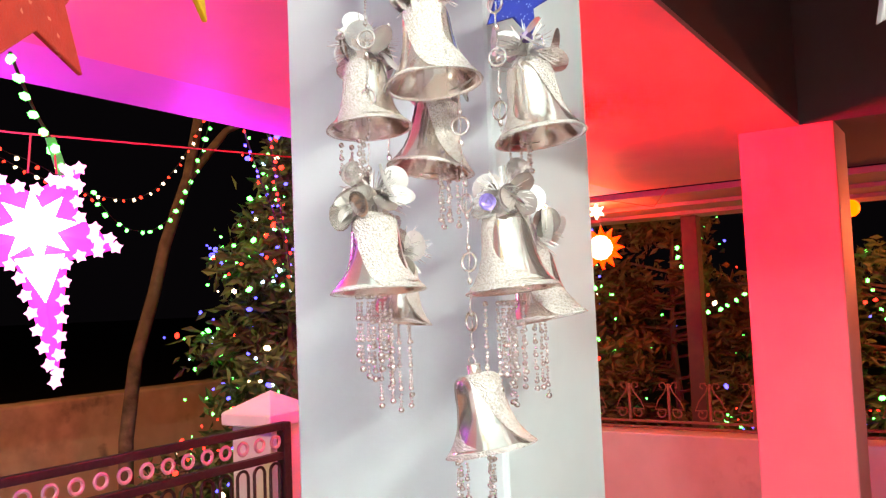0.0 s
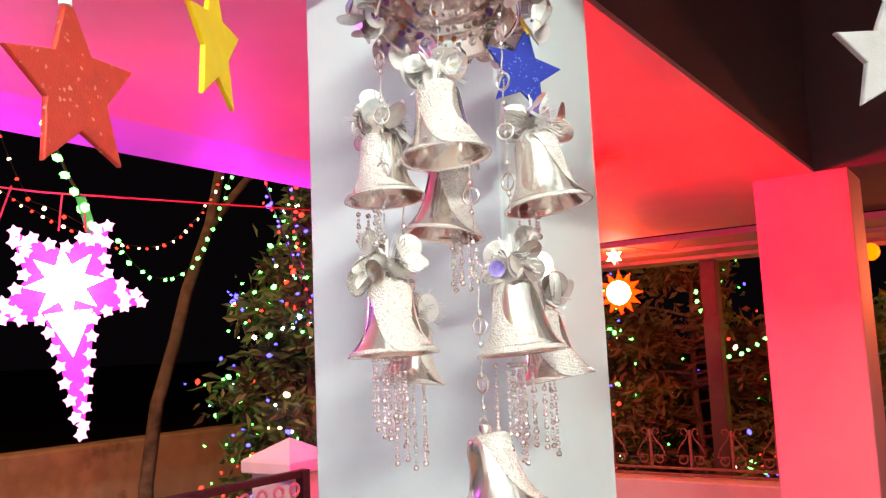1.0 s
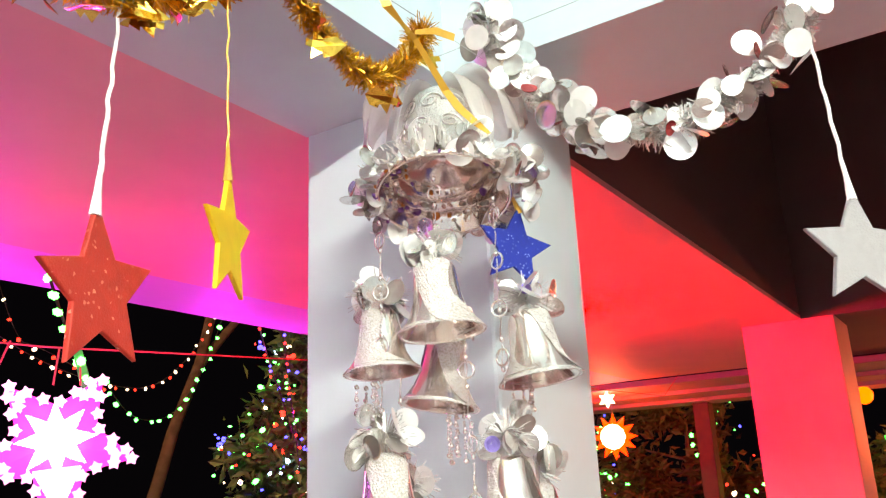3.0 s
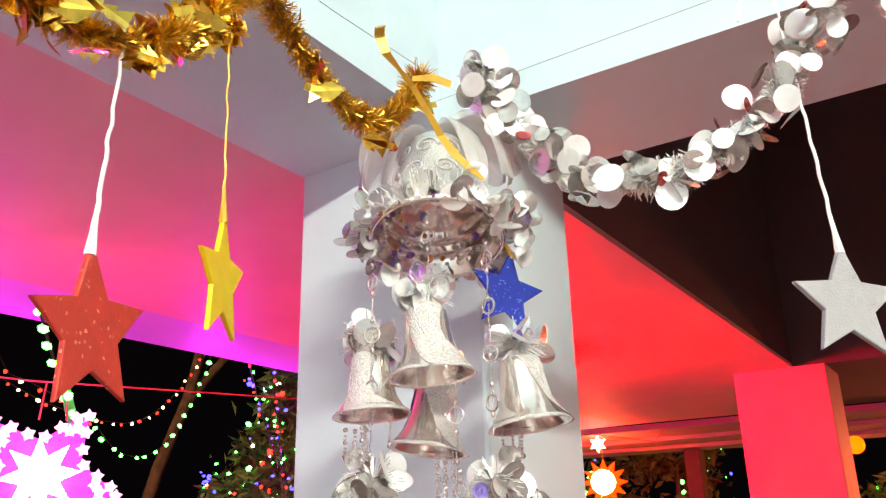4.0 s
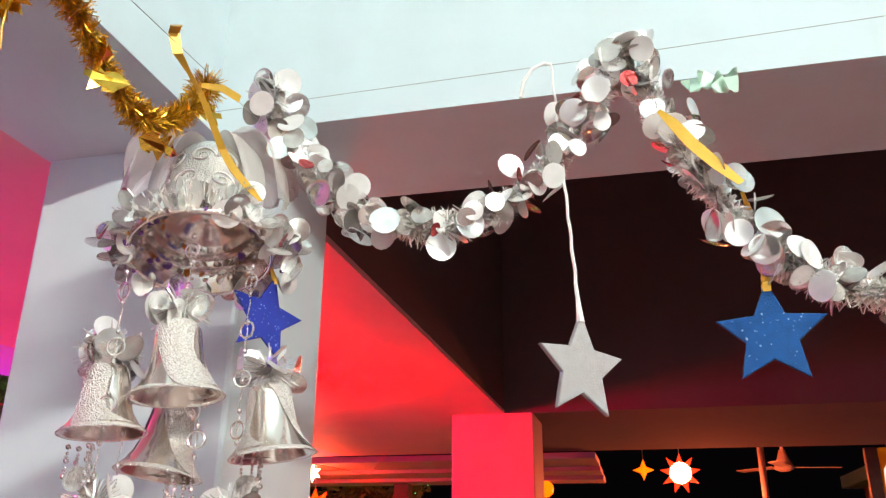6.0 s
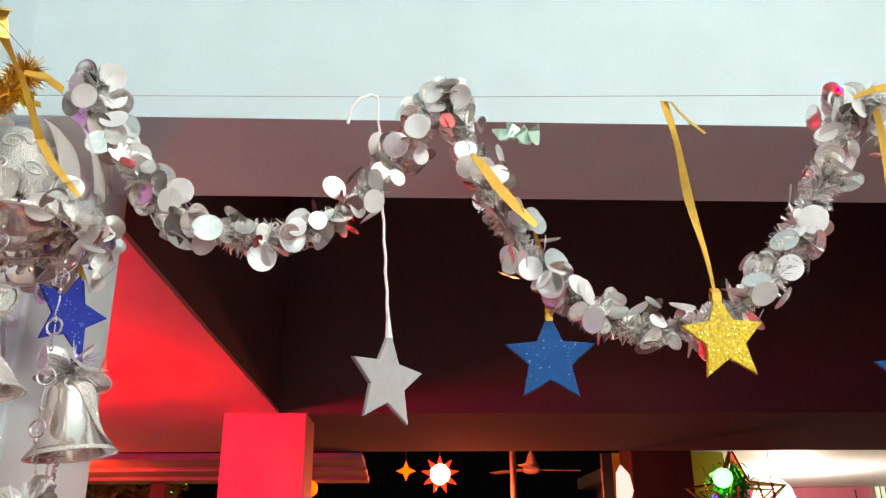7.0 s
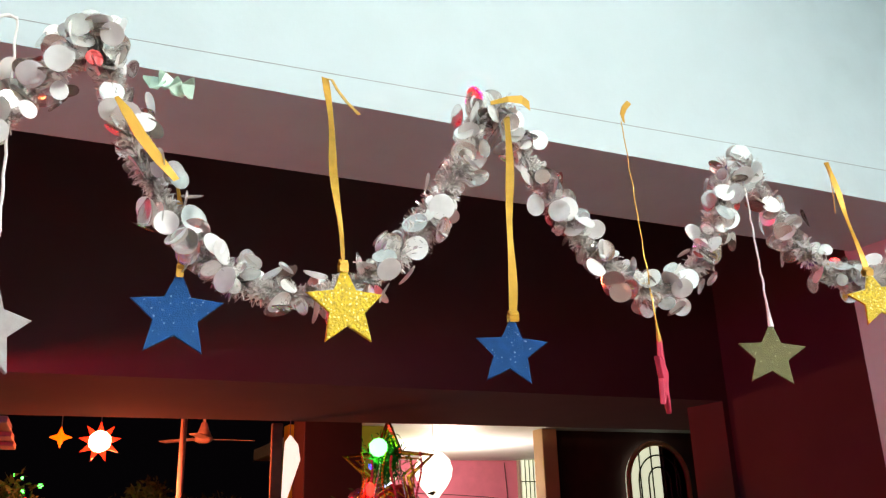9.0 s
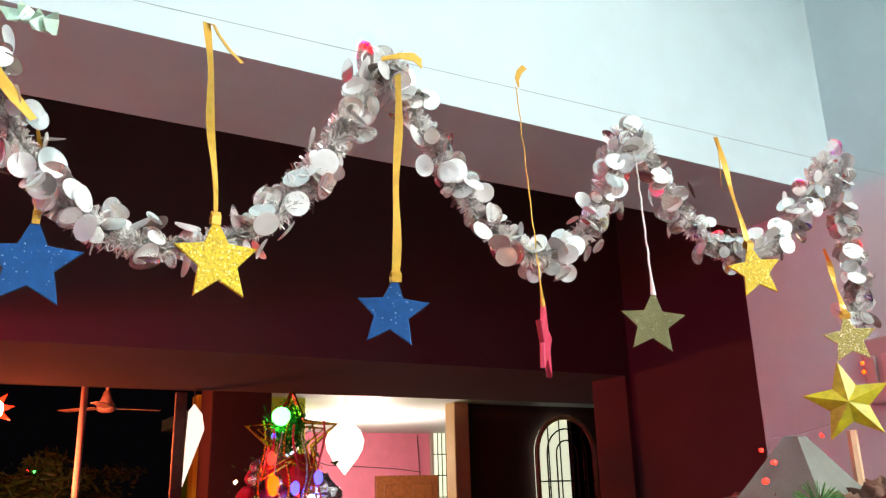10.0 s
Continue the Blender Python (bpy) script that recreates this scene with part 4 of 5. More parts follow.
BULB = {k: bulb_mesh("bulb", 0.0078, m) for k, m in (("g", GREENL), ("r", REDL), ("b", BLUEL), ("w", WARML), ("c", CYANL))}
NOTE = {"g": "green glowing bulb", "r": "red glowing bulb", "b": "blue glowing bulb", "w": "warm white glowing bulb", "c": "pale blue glowing bulb"}


def string_lights(p0, low, p1, count, colours, label, power=1.6, size=1.0, jitter=0.012, cable=0.0025):
    ob = empty("string_lights", pose(0, 0, 0), label, "string lights", "strings of festive lights")
    pts = swag(p0, low, p1, power, 40)
    bm = bmesh.new()
    tube(bm, pts, cable, 4)
    part("cable", bm, IRON, ob)
    line = resample(pts, sum((b - a).length for a, b in zip(pts, pts[1:])) / count)
    for i, p in enumerate(line):
        c = colours[i % len(colours)]
        share("bulb", BULB[c], Matrix.LocRotScale(p + Vector((random.uniform(-jitter, jitter), random.uniform(-jitter, jitter), -0.01)), random_turn(), Vector((1, 1, 1)) * size * random.uniform(0.8, 1.2)), ob, NOTE[c])
    return ob


random.seed(61)
string_lights((-4, 3.76, 2.95), (-4, 3.23, 2.165), (-4, 2.95, 2.36), 19, "g", "string of green bulbs looped between trees", 1.9, 1.5)
string_lights((-4, 3.73, 2.95), (-4, 3.12, 2.33), (-4, 2.2, 2.62), 34, "rw", "string of red and warm white bulbs looped between trees", 1.7, 1.05)
string_lights((-4, 2.3, 2.9), (-4, 2.5, 2.5), (-4, 2.95, 2.32), 9, "rrw", "string of red bulbs hanging beside the porch", 1.2, 1.2)
string_lights((-1.41, 1.100, 2.11), (-1.41, 1.152, 2.005), (-1.41, 1.190, 1.925), 7, "g", "strap of green bulbs above the star lantern", 1.0, 1.0, 0.003)
string_lights((-1.903, 2.012, 2.263), (-2.2, 2.39, 2.12), (-2.2, 2.473, 1.95), 16, "bbrg", "string of blue and red bulbs hanging outside the porch", 1.0, 0.62)
string_lights((-1.903, 2.123, 2.263), (-2.2, 2.46, 2.08), (-2.2, 2.511, 1.83), 18, "rrbrg", "string of red and blue bulbs hanging outside the porch", 1.0, 0.62)
bm = bmesh.new()
strip(bm, [(-1.405, 1.160, 1.987), (-1.405, 1.174, 1.95), (-1.405, 1.190, 1.905)], [0.016, 0.018, 0.018], (0, 1, 0.2), 0.002)
tagged(part("green_strap", bm, mat("green strap", (0.05, 0.40, 0.12), 0.5, vary=0.15, scale=90)), "green strap holding the star lantern", "strap")


# ---- trees ----
def leafy(where, size, label, leaves, seed, leaf=0.05, trunk=True, bulbs=(), material=LEAF, bulb_size=1.2, shape="cone"):
    random.seed(seed)
    x, y, z = where
    ob = empty("tree", pose(x, y, z), label, "tree", "trees and bushes of the yard")
    bm = bmesh.new()
    if trunk:
        tube(bm, [(0, 0, 0), (0.02, 0.03, size[2] * 0.3), (-0.02, 0.0, size[2] * 0.6), (0.01, 0.02, size[2] * 0.92)], 0.05, 8, 0.012)
    tips = []
    for i in range(70):
        t = random.uniform(0.12, 0.97)
        a = random.uniform(0, 6.283)
        wide = (1.02 - t) if shape == "cone" else math.sqrt(max(0.05, 1 - (2 * t - 1) ** 2))
        rr = wide * random.uniform(0.55, 1.05)
        tip = Vector((math.cos(a) * size[0] * rr, math.sin(a) * size[1] * rr, size[2] * t - 0.08 * rr))
        base = Vector((0, 0, max(0.05, size[2] * t - 0.1)))
        tube(bm, [base, base.lerp(tip, 0.5) + Vector((0, 0, 0.05)), tip], 0.012, 5, 0.004)
        tips.append((base, tip))
    part("trunk", bm, BARK, ob, "bare brown trunk with thin limbs")
    bm = bmesh.new()
    spots = []
    for i in range(leaves):
        base, tip = random.choice(tips)
        p = base.lerp(tip, random.uniform(0.25, 1.05)) + Vector((random.gauss(0, 1), random.gauss(0, 1), random.gauss(0, 1))) * 0.055
        q = Matrix.LocRotScale(p, random_turn(), Vector((1, 1, 1)) * random.uniform(0.6, 1.3))
        l, w = leaf, leaf * 0.38
        vs = [bm.verts.new(q @ Vector(c)) for c in ((0, 0, 0), (w / 2, l * 0.45, 0.006), (0, l, -0.004), (-w / 2, l * 0.45, 0.006))]
        bm.faces.new(vs)
        spots.append(p)
    tagged(part("crown", bm, material, ob, "uneven leafy crown"), kind="stuff")
    if bulbs:
        high = [q for q in tips if q[1].z > 0.36 * size[2]]
        for i in range(bulbs[0]):
            base, tip = random.choice(high)
            p = base.lerp(tip, random.uniform(0.92, 1.16)) + Vector((random.gauss(0, 1), random.gauss(0, 1), random.gauss(0, 1))) * 0.08
            c = random.choice(bulbs[1])
            share("bulb", BULB[c], Matrix.LocRotScale(p, random_turn(), Vector((1, 1, 1)) * bulb_size * random.choice((0.6, 0.8, 1.0, 1.5))), ob, NOTE[c])
    return ob


leafy((-3.35, 3.72, -0.15), (1.40, 1.40, 2.85), "leafy green tree hung with coloured bulbs beside the gate", 15000, 71, 0.085, True, (420, "gggggbbbrrccw"), bulb_size=1.25)
leafy((-2.05, 6.2, -0.15), (1.3, 1.0, 2.5), "brownish leafy tree hung with coloured bulbs behind the parapet", 13000, 72, 0.085, True, (260, "ggggrrbbw"), LEAFB, 1.25, "round")
leafy((-0.75, 6.9, -0.15), (1.1, 1.0, 2.3), "dark leafy tree behind the parapet", 9000, 73, 0.085, True, (90, "gggr"), LEAF, 1.4, "round")
leafy((0.75, 9.2, -0.15), (1.3, 1.0, 2.35), "dark leafy bush with sparse coloured bulbs", 8000, 74, 0.09, True, (36, "ggrrw"), LEAF, 1.3, "round")
random.seed(63)
string_lights((-1.75, 5.4, 2.0), (-1.62, 5.4, 1.60), (-1.28, 5.4, 1.78), 14, "g", "loop of green bulbs behind the parapet", 1.6, 1.5)
string_lights((-1.30, 5.4, 1.30), (-1.22, 5.4, 1.12), (-0.98, 5.4, 1.22), 12, "g", "loop of green bulbs behind the parapet", 1.4, 1.4)
string_lights((-0.72, 5.4, 1.75), (-0.60, 5.4, 1.45), (-0.45, 5.4, 1.60), 10, "ggr", "loop of green and red bulbs behind the parapet", 1.4, 1.3)
bm = bmesh.new()
tube(bm, [(-4.9, 3.75, -0.15), (-4.95, 3.80, 0.9), (-5, 3.92, 1.42), (-5, 4.07, 1.85), (-5, 4.17, 2.2), (-5, 4.38, 2.7), (-5, 4.5, 3.2), (-5.1, 4.75, 4.4)], 0.05, 9, 0.035)
bt = empty("bare_tree", pose(0, 0, 0), "bare crooked tree standing in the dark yard", "tree")
part("trunk", bm, BARK, bt, "", True)
bm = bmesh.new()
tube(bm, [(-5, 4.38, 2.7), (-5.0, 4.75, 3.1), (-4.9, 5.3, 3.4)], 0.04, 7, 0.015)
part("limb", bm, BARK, bt, "", True)

# ---- yard, gate and walls ----
wallbox("wall_compound", -6.3, -6.05, -6, 16, -0.15, 1.10, PLASTER, "weathered plaster compound wall in warm light", 0.02)
gp = empty("gate_pillar", pose(-2.68, 2.87, -0.15), "white gate pillar with a pointed cap", "gate pillar")
bm = bmesh.new()
box(bm, -0.11, 0.11, -0.11, 0.11, 0, 1.40, 0.008)
part("shaft", bm, PILLARP, gp)
bm = bmesh.new()
box(bm, -0.14, 0.14, -0.14, 0.14, 1.40, 1.45, 0.006)
vs = [bm.verts.new(p) for p in ((-0.136, -0.136, 1.451), (0.136, -0.136, 1.451), (0.136, 0.136, 1.451), (-0.136, 0.136, 1.451), (0, 0, 1.53))]
for f in ((0, 1, 4), (1, 2, 4), (2, 3, 4), (3, 0, 4)):
    bm.faces.new([vs[i] for i in f])
part("cap", bm, PILLARP, gp, "white pointed pillar cap")
gate = empty("iron_gate", pose(-2.5, 0, -0.15), "dark iron gate with a row of pale rings", "gate")
for z in (1.412, 1.30, 0.20):
    bm = bmesh.new()
    box(bm, -0.015, 0.015, 0.55, 2.76, z - 0.014, z + 0.014, 0.003)
    part("rail", bm, IRON, gate)
for y in (0.56, 2.76):
    bm = bmesh.new()
    box(bm, -0.02, 0.02, y - 0.02, y + 0.02, 0.05, 1.425, 0.003)
    part("stile", bm, IRON, gate)
bm = bmesh.new()
tube(bm, [(0, 0.022 * math.cos(q), 0.022 * math.sin(q)) for q in [6.283 * i / 16 for i in range(17)]], 0.0065, 6, cap=False)
rme = bpy.data.meshes.new("ring")
bm.to_mesh(rme)
rme.materials.append(PALEIRON)
for i in range(26):
    share("ring", rme, pose(0.004, 0.66 + 0.082 * i, 1.356), gate, "pale painted iron ring")
bm = bmesh.new()
tube(bm, [(0, -0.026, 0.0)] + [(0, -0.026 * math.cos(q), 1.05 + 0.026 * math.sin(q)) for q in [math.pi * i / 8 for i in range(9)]] + [(0, 0.026, 0.0)], 0.006, 6)
lme2 = bpy.data.meshes.new("hoop_bar")
bm.to_mesh(lme2)
lme2.materials.append(IRON)
for i in range(26):
    share("hoop_bar", lme2, pose(0, 0.66 + 0.082 * i, 0.20), gate)

# ---- parapet and its grille ----
wallbox("wall_parapet", -3.2, 4.4, 4.44, 4.60, 0, 1.02, PARAP, "stained pink plastered parapet wall", 0.008)
gr = empty("iron_grille", pose(0, 4.52, 1.02), "reddish iron grille of scrolls on the parapet", "grille")
for z in (0.02, 0.05):
    bm = bmesh.new()
    box(bm, -3.1, 4.3, -0.008, 0.008, z - 0.006, z + 0.006, 0.002)
    part("rail", bm, RUST, gr)


def scroll_mesh():
    bm = bmesh.new()
    for sx in (-1, 1):
        low = [(sx * (0.045 + 0.030 * (1 - q / 14) * math.cos(q * 0.55 + 2.6)), 0, 0.095 + 0.032 * (1 - q / 14) * math.sin(q * 0.55 + 2.6)) for q in range(13)]
        tube(bm, low[::-1], 0.0042, 5)
        tube(bm, [low[0], (sx * 0.075, 0, 0.11), (sx * 0.055, 0, 0.155), (sx * 0.022, 0, 0.195), (sx * 0.010, 0, 0.225), (sx * 0.022, 0, 0.245), (sx * 0.042, 0, 0.242), (sx * 0.046, 0, 0.225), (sx * 0.034, 0, 0.218)], 0.0042, 5)
    me = bpy.data.meshes.new("scroll")
    bm.to_mesh(me)
    me.materials.append(RUST)
    return me


SC = scroll_mesh()
bm = bmesh.new()
box(bm, -0.007, 0.007, -0.007, 0.007, 0.05, 0.24, 0.002)
stem = bpy.data.meshes.new("stem")
bm.to_mesh(stem)
stem.materials.append(RUST)
for i in range(36):
    share("scroll", SC, pose(-3.0 + 0.205 * i, 0, 0), gr)
    share("stem", stem, pose(-3.0 + 0.205 * i, 0, 0), gr)

# ---- awning, posts and the far porch ----
aw = empty("awning", pose(-1.4, 4.8, 2.2), "pinkish painted sheet awning in front of the porch", "awning")
for k, (ya, yb, z0) in enumerate(((4.34, 4.70, 2.19), (4.71, 4.98, 2.17), (4.99, 5.22, 2.15))):
    bm = bmesh.new()
    box(bm, -2.0, 0.98, ya - 4.8, yb - 4.8, z0 - 2.2, z0 - 2.2 + 0.03, 0.004)
    part("sheet", bm, ROOFP, aw)
post = empty("awning_post", pose(-1.58, 5.12, -0.15), "dark wooden post under the awning", "post")
bm = bmesh.new()
box(bm, -0.045, 0.045, -0.045, 0.045, 0, 2.30, 0.006)
part("shaft", bm, WOOD, post)
bm = bmesh.new()
tube(bm, [(0.503, 5.9, -0.15), (0.503, 5.9, 2.62)], 0.021, 10)
tagged(part("pipe_post", bm, PALEIRON, None, "", True), "slim pale painted pipe post of the far porch", "post")
bm = bmesh.new()
box(bm, 0.748, 0.800, 4.39, 4.43, 0, H, 0.004)
tagged(part("door_post", bm, WOOD), "slim dark wooden post at the porch edge", "post")
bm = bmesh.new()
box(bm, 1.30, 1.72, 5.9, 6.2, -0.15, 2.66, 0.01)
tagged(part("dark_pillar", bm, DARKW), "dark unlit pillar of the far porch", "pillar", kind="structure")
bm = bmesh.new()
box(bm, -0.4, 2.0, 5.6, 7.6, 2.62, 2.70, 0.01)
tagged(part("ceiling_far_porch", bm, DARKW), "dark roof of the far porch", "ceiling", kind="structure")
fan = empty("ceiling_fan", pose(0.716, 6.5, 2.62), "pale ceiling fan at rest under the far roof", "ceiling fan")
bm = bmesh.new()
tube(bm, [(0, 0, 0), (0, 0, -0.18)], 0.011, 8)
lathe(bm, [(0.0, -0.15), (0.02, -0.16), (0.035, -0.21), (0.062, -0.265), (0.062, -0.29), (0.03, -0.305), (0.0, -0.306)], 20)
part("motor", bm, PALEIRON, fan, "", True)
for k in range(3):
    bm = bmesh.new()
    box(bm, 0.05, 0.38, -0.035, 0.035, -0.279, -0.273, 0.002)
    bmesh.ops.transform(bm, matrix=pose(0, 0, 0, 0, 0, 8 + 120 * k) @ pose(0, 0, 0, 6, 0, 0), verts=bm.verts)
    part("blade", bm, PALEIRON, fan)
bm = bmesh.new()
bmesh.ops.create_icosphere(bm, subdivisions=2, radius=0.045)
ob = part("orange_bulb", bm, ORANGEL, None, "", True)
ob.matrix_basis = pose(-0.74, 5.04, 2.107)
tagged(ob, "glowing orange bulb hanging under the awning", "bulb")

# ---- the house across the yard ----
wallbox("wall_house_green", 2.3, 2.75, 8.0, 8.2, -0.15, 2.64, GREENW, "lime green painted house wall", 0.01)
wallbox("wall_house_yellow", 1.70, 2.3, 8.02, 8.2, -0.15, 2.64, YELW, "yellow painted house wall", 0.01)
wallbox("wall_house_pink", 2.55, 8.2, 12.3, 12.5, -0.15, 2.64, PINKW, "pink painted veranda wall", 0.01)
wallbox("wall_house_side", 2.55, 2.75, 8.2, 12.3, -0.15, 2.64, GREENW, "lime green painted veranda side wall", 0.01)
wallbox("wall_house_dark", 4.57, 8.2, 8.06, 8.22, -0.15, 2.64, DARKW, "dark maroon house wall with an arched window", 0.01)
bm = bmesh.new()
box(bm, 2.3, 8.4, 7.7, 12.6, 2.64, 2.80, 0.01)
tagged(part("ceiling_veranda", bm, PILLARP), "pale veranda slab of the house", "ceiling", kind="structure")
wallbox("column_house", 4.39, 4.57, 7.92, 8.12, -0.15, 2.64, PEACH, "peach painted square column of the house", 0.01, "column")
dr = empty("door", pose(5.5, 12.28, -0.15), "orange brown panelled wooden house door", "door")
bm = bmesh.new()
box(bm, 0, 1.1, -0.05, 0.02, 0, 2.13, 0.008)
part("leaf", bm, DOORW, dr)
for x in (0.12, 0.62):
    for z in (0.2, 1.2):
        bm = bmesh.new()
        box(bm, x, x + 0.36, -0.07, -0.05, z, z + 0.8, 0.012)
        part("panel", bm, DOORW, dr)


def window(where, w, h, nx, nz, label, arch=False):
    ob = empty("window", pose(*where), label, "window")
    bm = bmesh.new()
    if arch:
        o = [(-w / 2, 0), (w / 2, 0)] + [(w / 2 * math.cos(q), h + w / 2 * math.sin(q)) for q in [math.pi * i / 14 for i in range(15)]]
        f = [bm.verts.new((x, 0, z)) for x, z in o]
        k = [bm.verts.new((x, 0.04, z)) for x, z in o]
        bm.faces.new(f)
        bm.faces.new(k[::-1])
        for i in range(len(o)):
            bm.faces.new((f[(i + 1) % len(o)], f[i], k[i], k[(i + 1) % len(o)]))
        part("pane", bm, WINL, ob, "lit pale green glass")
        bm = bmesh.new()
        tube(bm, [(x, -0.02, z) for x, z in o[1:]] + [(-w / 2, -0.02, 0)], 0.03, 6)
        part("frame", bm, PEACH, ob)
        bm = bmesh.new()
        vs = [(0.05, 0), (w / 2, 0)] + [(w / 2 * math.cos(q), h + w / 2 * math.sin(q)) for q in [math.pi * 0.5 * i / 8 * 0.93 for i in range(9)]]
        a = [bm.verts.new((x, -0.012, z)) for x, z in vs]
        bm.faces.new(a)
        bmesh.ops.solidify(bm, geom=bm.faces[:], thickness=0.01)
        part("shutter", bm, PINKW, ob, "open maroon shutter")
        for r in (0.36, 0.68):
            bm = bmesh.new()
            tube(bm, [(-w * r / 2, -0.03, 0)] + [(w / 2 * r * math.cos(q), -0.03, h + w / 2 * r * math.sin(q)) for q in [math.pi - math.pi * i / 12 for i in range(13)]] + [(w * r / 2, -0.03, 0)], 0.010, 5)
            part("grille_bar", bm, IRON, ob)
    else:
        bm = bmesh.new()
        box(bm, -w / 2, w / 2, 0, 0.03, 0, h)
        part("pane", bm, WINL, ob, "lit pale green glass")
        for x0, x1, z0, z1 in ((-w / 2 - 0.05, -w / 2, -0.05, h + 0.05), (w / 2, w / 2 + 0.05, -0.05, h + 0.05), (-w / 2, w / 2, h, h + 0.05), (-w / 2, w / 2, -0.05, 0)):
            bm = bmesh.new()
            box(bm, x0, x1, -0.03, 0.03, z0, z1, 0.004)
            part("frame", bm, PALEIRON, ob)
    for i in range(1, nx):
        bm = bmesh.new()
        x = -w / 2 + w * i / nx
        tube(bm, [(x, -0.02, 0), (x, -0.02, h + (math.sqrt(max(0, (w / 2) ** 2 - x * x)) if arch else 0))], 0.009, 5)
        part("grille_bar", bm, IRON, ob)
    for i in range(1, nz):
        bm = bmesh.new()
        tube(bm, [(-w / 2, -0.02, h * i / nz), (w / 2, -0.02, h * i / nz)], 0.009, 5)
        part("grille_bar", bm, IRON, ob)
    return ob


window((6.76, 12.26, 1.3), 0.46, 1.34, 6, 4, "lit house window with an iron grille")
window((5.90, 8.0, 0.9), 0.82, 1.2, 5, 4, "arched house window with an iron grille and one shutter", True)
lm2 = empty("lamp_globe", pose(3.08, 7.80, 2.20), "large glowing white lantern under the veranda", "lantern")
bm = bmesh.new()
lathe(bm, [(0.001, 0.185), (0.09, 0.170), (0.155, 0.110), (0.185, 0.02), (0.170, -0.07), (0.115, -0.16), (0.050, -0.24), (0.001, -0.30)], 20)
part("shade", bm, LAMPW, lm2, "glowing white paper shade", True)
bm = bmesh.new()
tube(bm, [(0, 0, 0.15), (0, 0, 0.44)], 0.004, 5)
part("cord", bm, WIREM, lm2)
bm = bmesh.new()
tube(bm, [(4.2, 12.27, 2.3), (4.7, 12.27, 2.15), (5.3, 12.27, 2.12), (5.9, 12.27, 2.08), (6.3, 12.27, 2.03)], 0.006, 5)
tube(bm, [(6.25, 12.27, 2.6), (6.28, 12.27, 2.1), (6.32, 12.27, 1.2)], 0.006, 5)
tagged(part("wall_cable", bm, IRON), "loose dark cable on the pink wall", "cable")

# ---- decorated small tree in the inner hall ----
xt = leafy((0.82, 3.02, 0.0), (0.30, 0.30, 1.90), "small decorated festive tree with tinsel and bulbs", 3000, 81, 0.035, True, (70, "grrbcw"), LEAF, 1.5)
xs = empty("tree_star", pose(0.790, 2.86, 1.895, 0, 0, -22), "open gold star topper with a green bulb", "star")
for r0, nm in ((0.150, "outer_frame"), (0.110, "inner_frame")):
    bm = bmesh.new()
    o = star_outline(r0, 0.46, 5)
    tube(bm, [(x, 0, z) for x, z in o + o[:1]], 0.009 if nm == "outer_frame" else 0.005, 6, cap=False)
    part(nm, bm, GOLDF, xs, "gold star frame")
bm = bmesh.new()
bmesh.ops.create_icosphere(bm, subdivisions=2, radius=0.030, matrix=pose(-0.03, -0.05, 0.07))
part("green_bulb", bm, GREENHOT, xs, "glowing green bulb", True)
bm = bmesh.new()
lathe(bm, [(0.0, 0.0), (0.03, 0.005), (0.012, 0.06), (0.0, 0.16)], 12)
part("finial", bm, GOLDF, xs, "", True)
random.seed(82)
bm = bmesh.new()
for k in range(700):
    d = Vector((random.gauss(0, 1), random.gauss(0, 1), random.gauss(0, 1))).normalized()
    p = Vector((random.gauss(-0.005, 0.022), random.gauss(-0.02, 0.015), random.gauss(0.03, 0.030)))
    strand(bm, p, p + d * 0.012 + Vector((0, 0, 0.004)), p + d * 0.024, 0.004, d.orthogonal())
tagged(part("green_tinsel", bm, mat("green foil tinsel", (0.04, 0.55, 0.10), 0.25, 0.6, vary=0.2, scale=80), xs, "green foil tinsel wound round the star"), kind="stuff")
for k in range(8):
    # bead strings hanging from the star over the tree
    bm = bmesh.new()
    x0 = -0.085 + 0.026 * k
    for i in range(30 + 5 * (k % 3)):
        bmesh.ops.create_icosphere(bm, subdivisions=1, radius=0.0052, matrix=pose(x0 + 0.010 * math.sin(i * 0.22 + k), -0.055 - 0.0008 * i, 0.035 - 0.0088 * i + 0.02 * math.cos(k * 1.9)))
    part("bead_string", bm, (GOLDF, PINKF, BEAD)[k % 3], xs, "string of shiny beads", True)
for k, (x, z, mt) in enumerate(((0.02, -0.15, BLUEL), (0.07, -0.19, CYANL), (-0.01, -0.20, WARML), (0.09, -0.12, BLUEL), (-0.055, -0.06, REDL))):
    bm = bmesh.new()
    bmesh.ops.create_icosphere(bm, subdivisions=2, radius=0.014, matrix=pose(x, -0.075, z) @ Matrix.Diagonal((1, 1, 1.6, 1)))
    part("lit_bulb", bm, mt, xs, "glowing coloured bulb", True)
ornm = []
for nm, mt in (("red ball", PINKF), ("silver ball", SILVER), ("violet ball", CRYSTAL), ("gold ball", GOLDF)):
    bm = bmesh.new()
    bmesh.ops.create_icosphere(bm, subdivisions=2, radius=0.026)
    me = bpy.data.meshes.new("ornament_ball")
    bm.to_mesh(me)
    me.materials.append(mt)
    for p in me.polygons:
        p.use_smooth = True
    ornm.append((nm, me))
for i in range(80):
    a, z = random.uniform(0, 6.283), random.uniform(1.45, 1.84)
    r = (1.95 - z) * 0.42 + 0.03
    nm, me = random.choice(ornm)
    share("ornament_ball", me, pose(r * math.cos(a), r * math.sin(a), z), xt, "shiny " + nm)
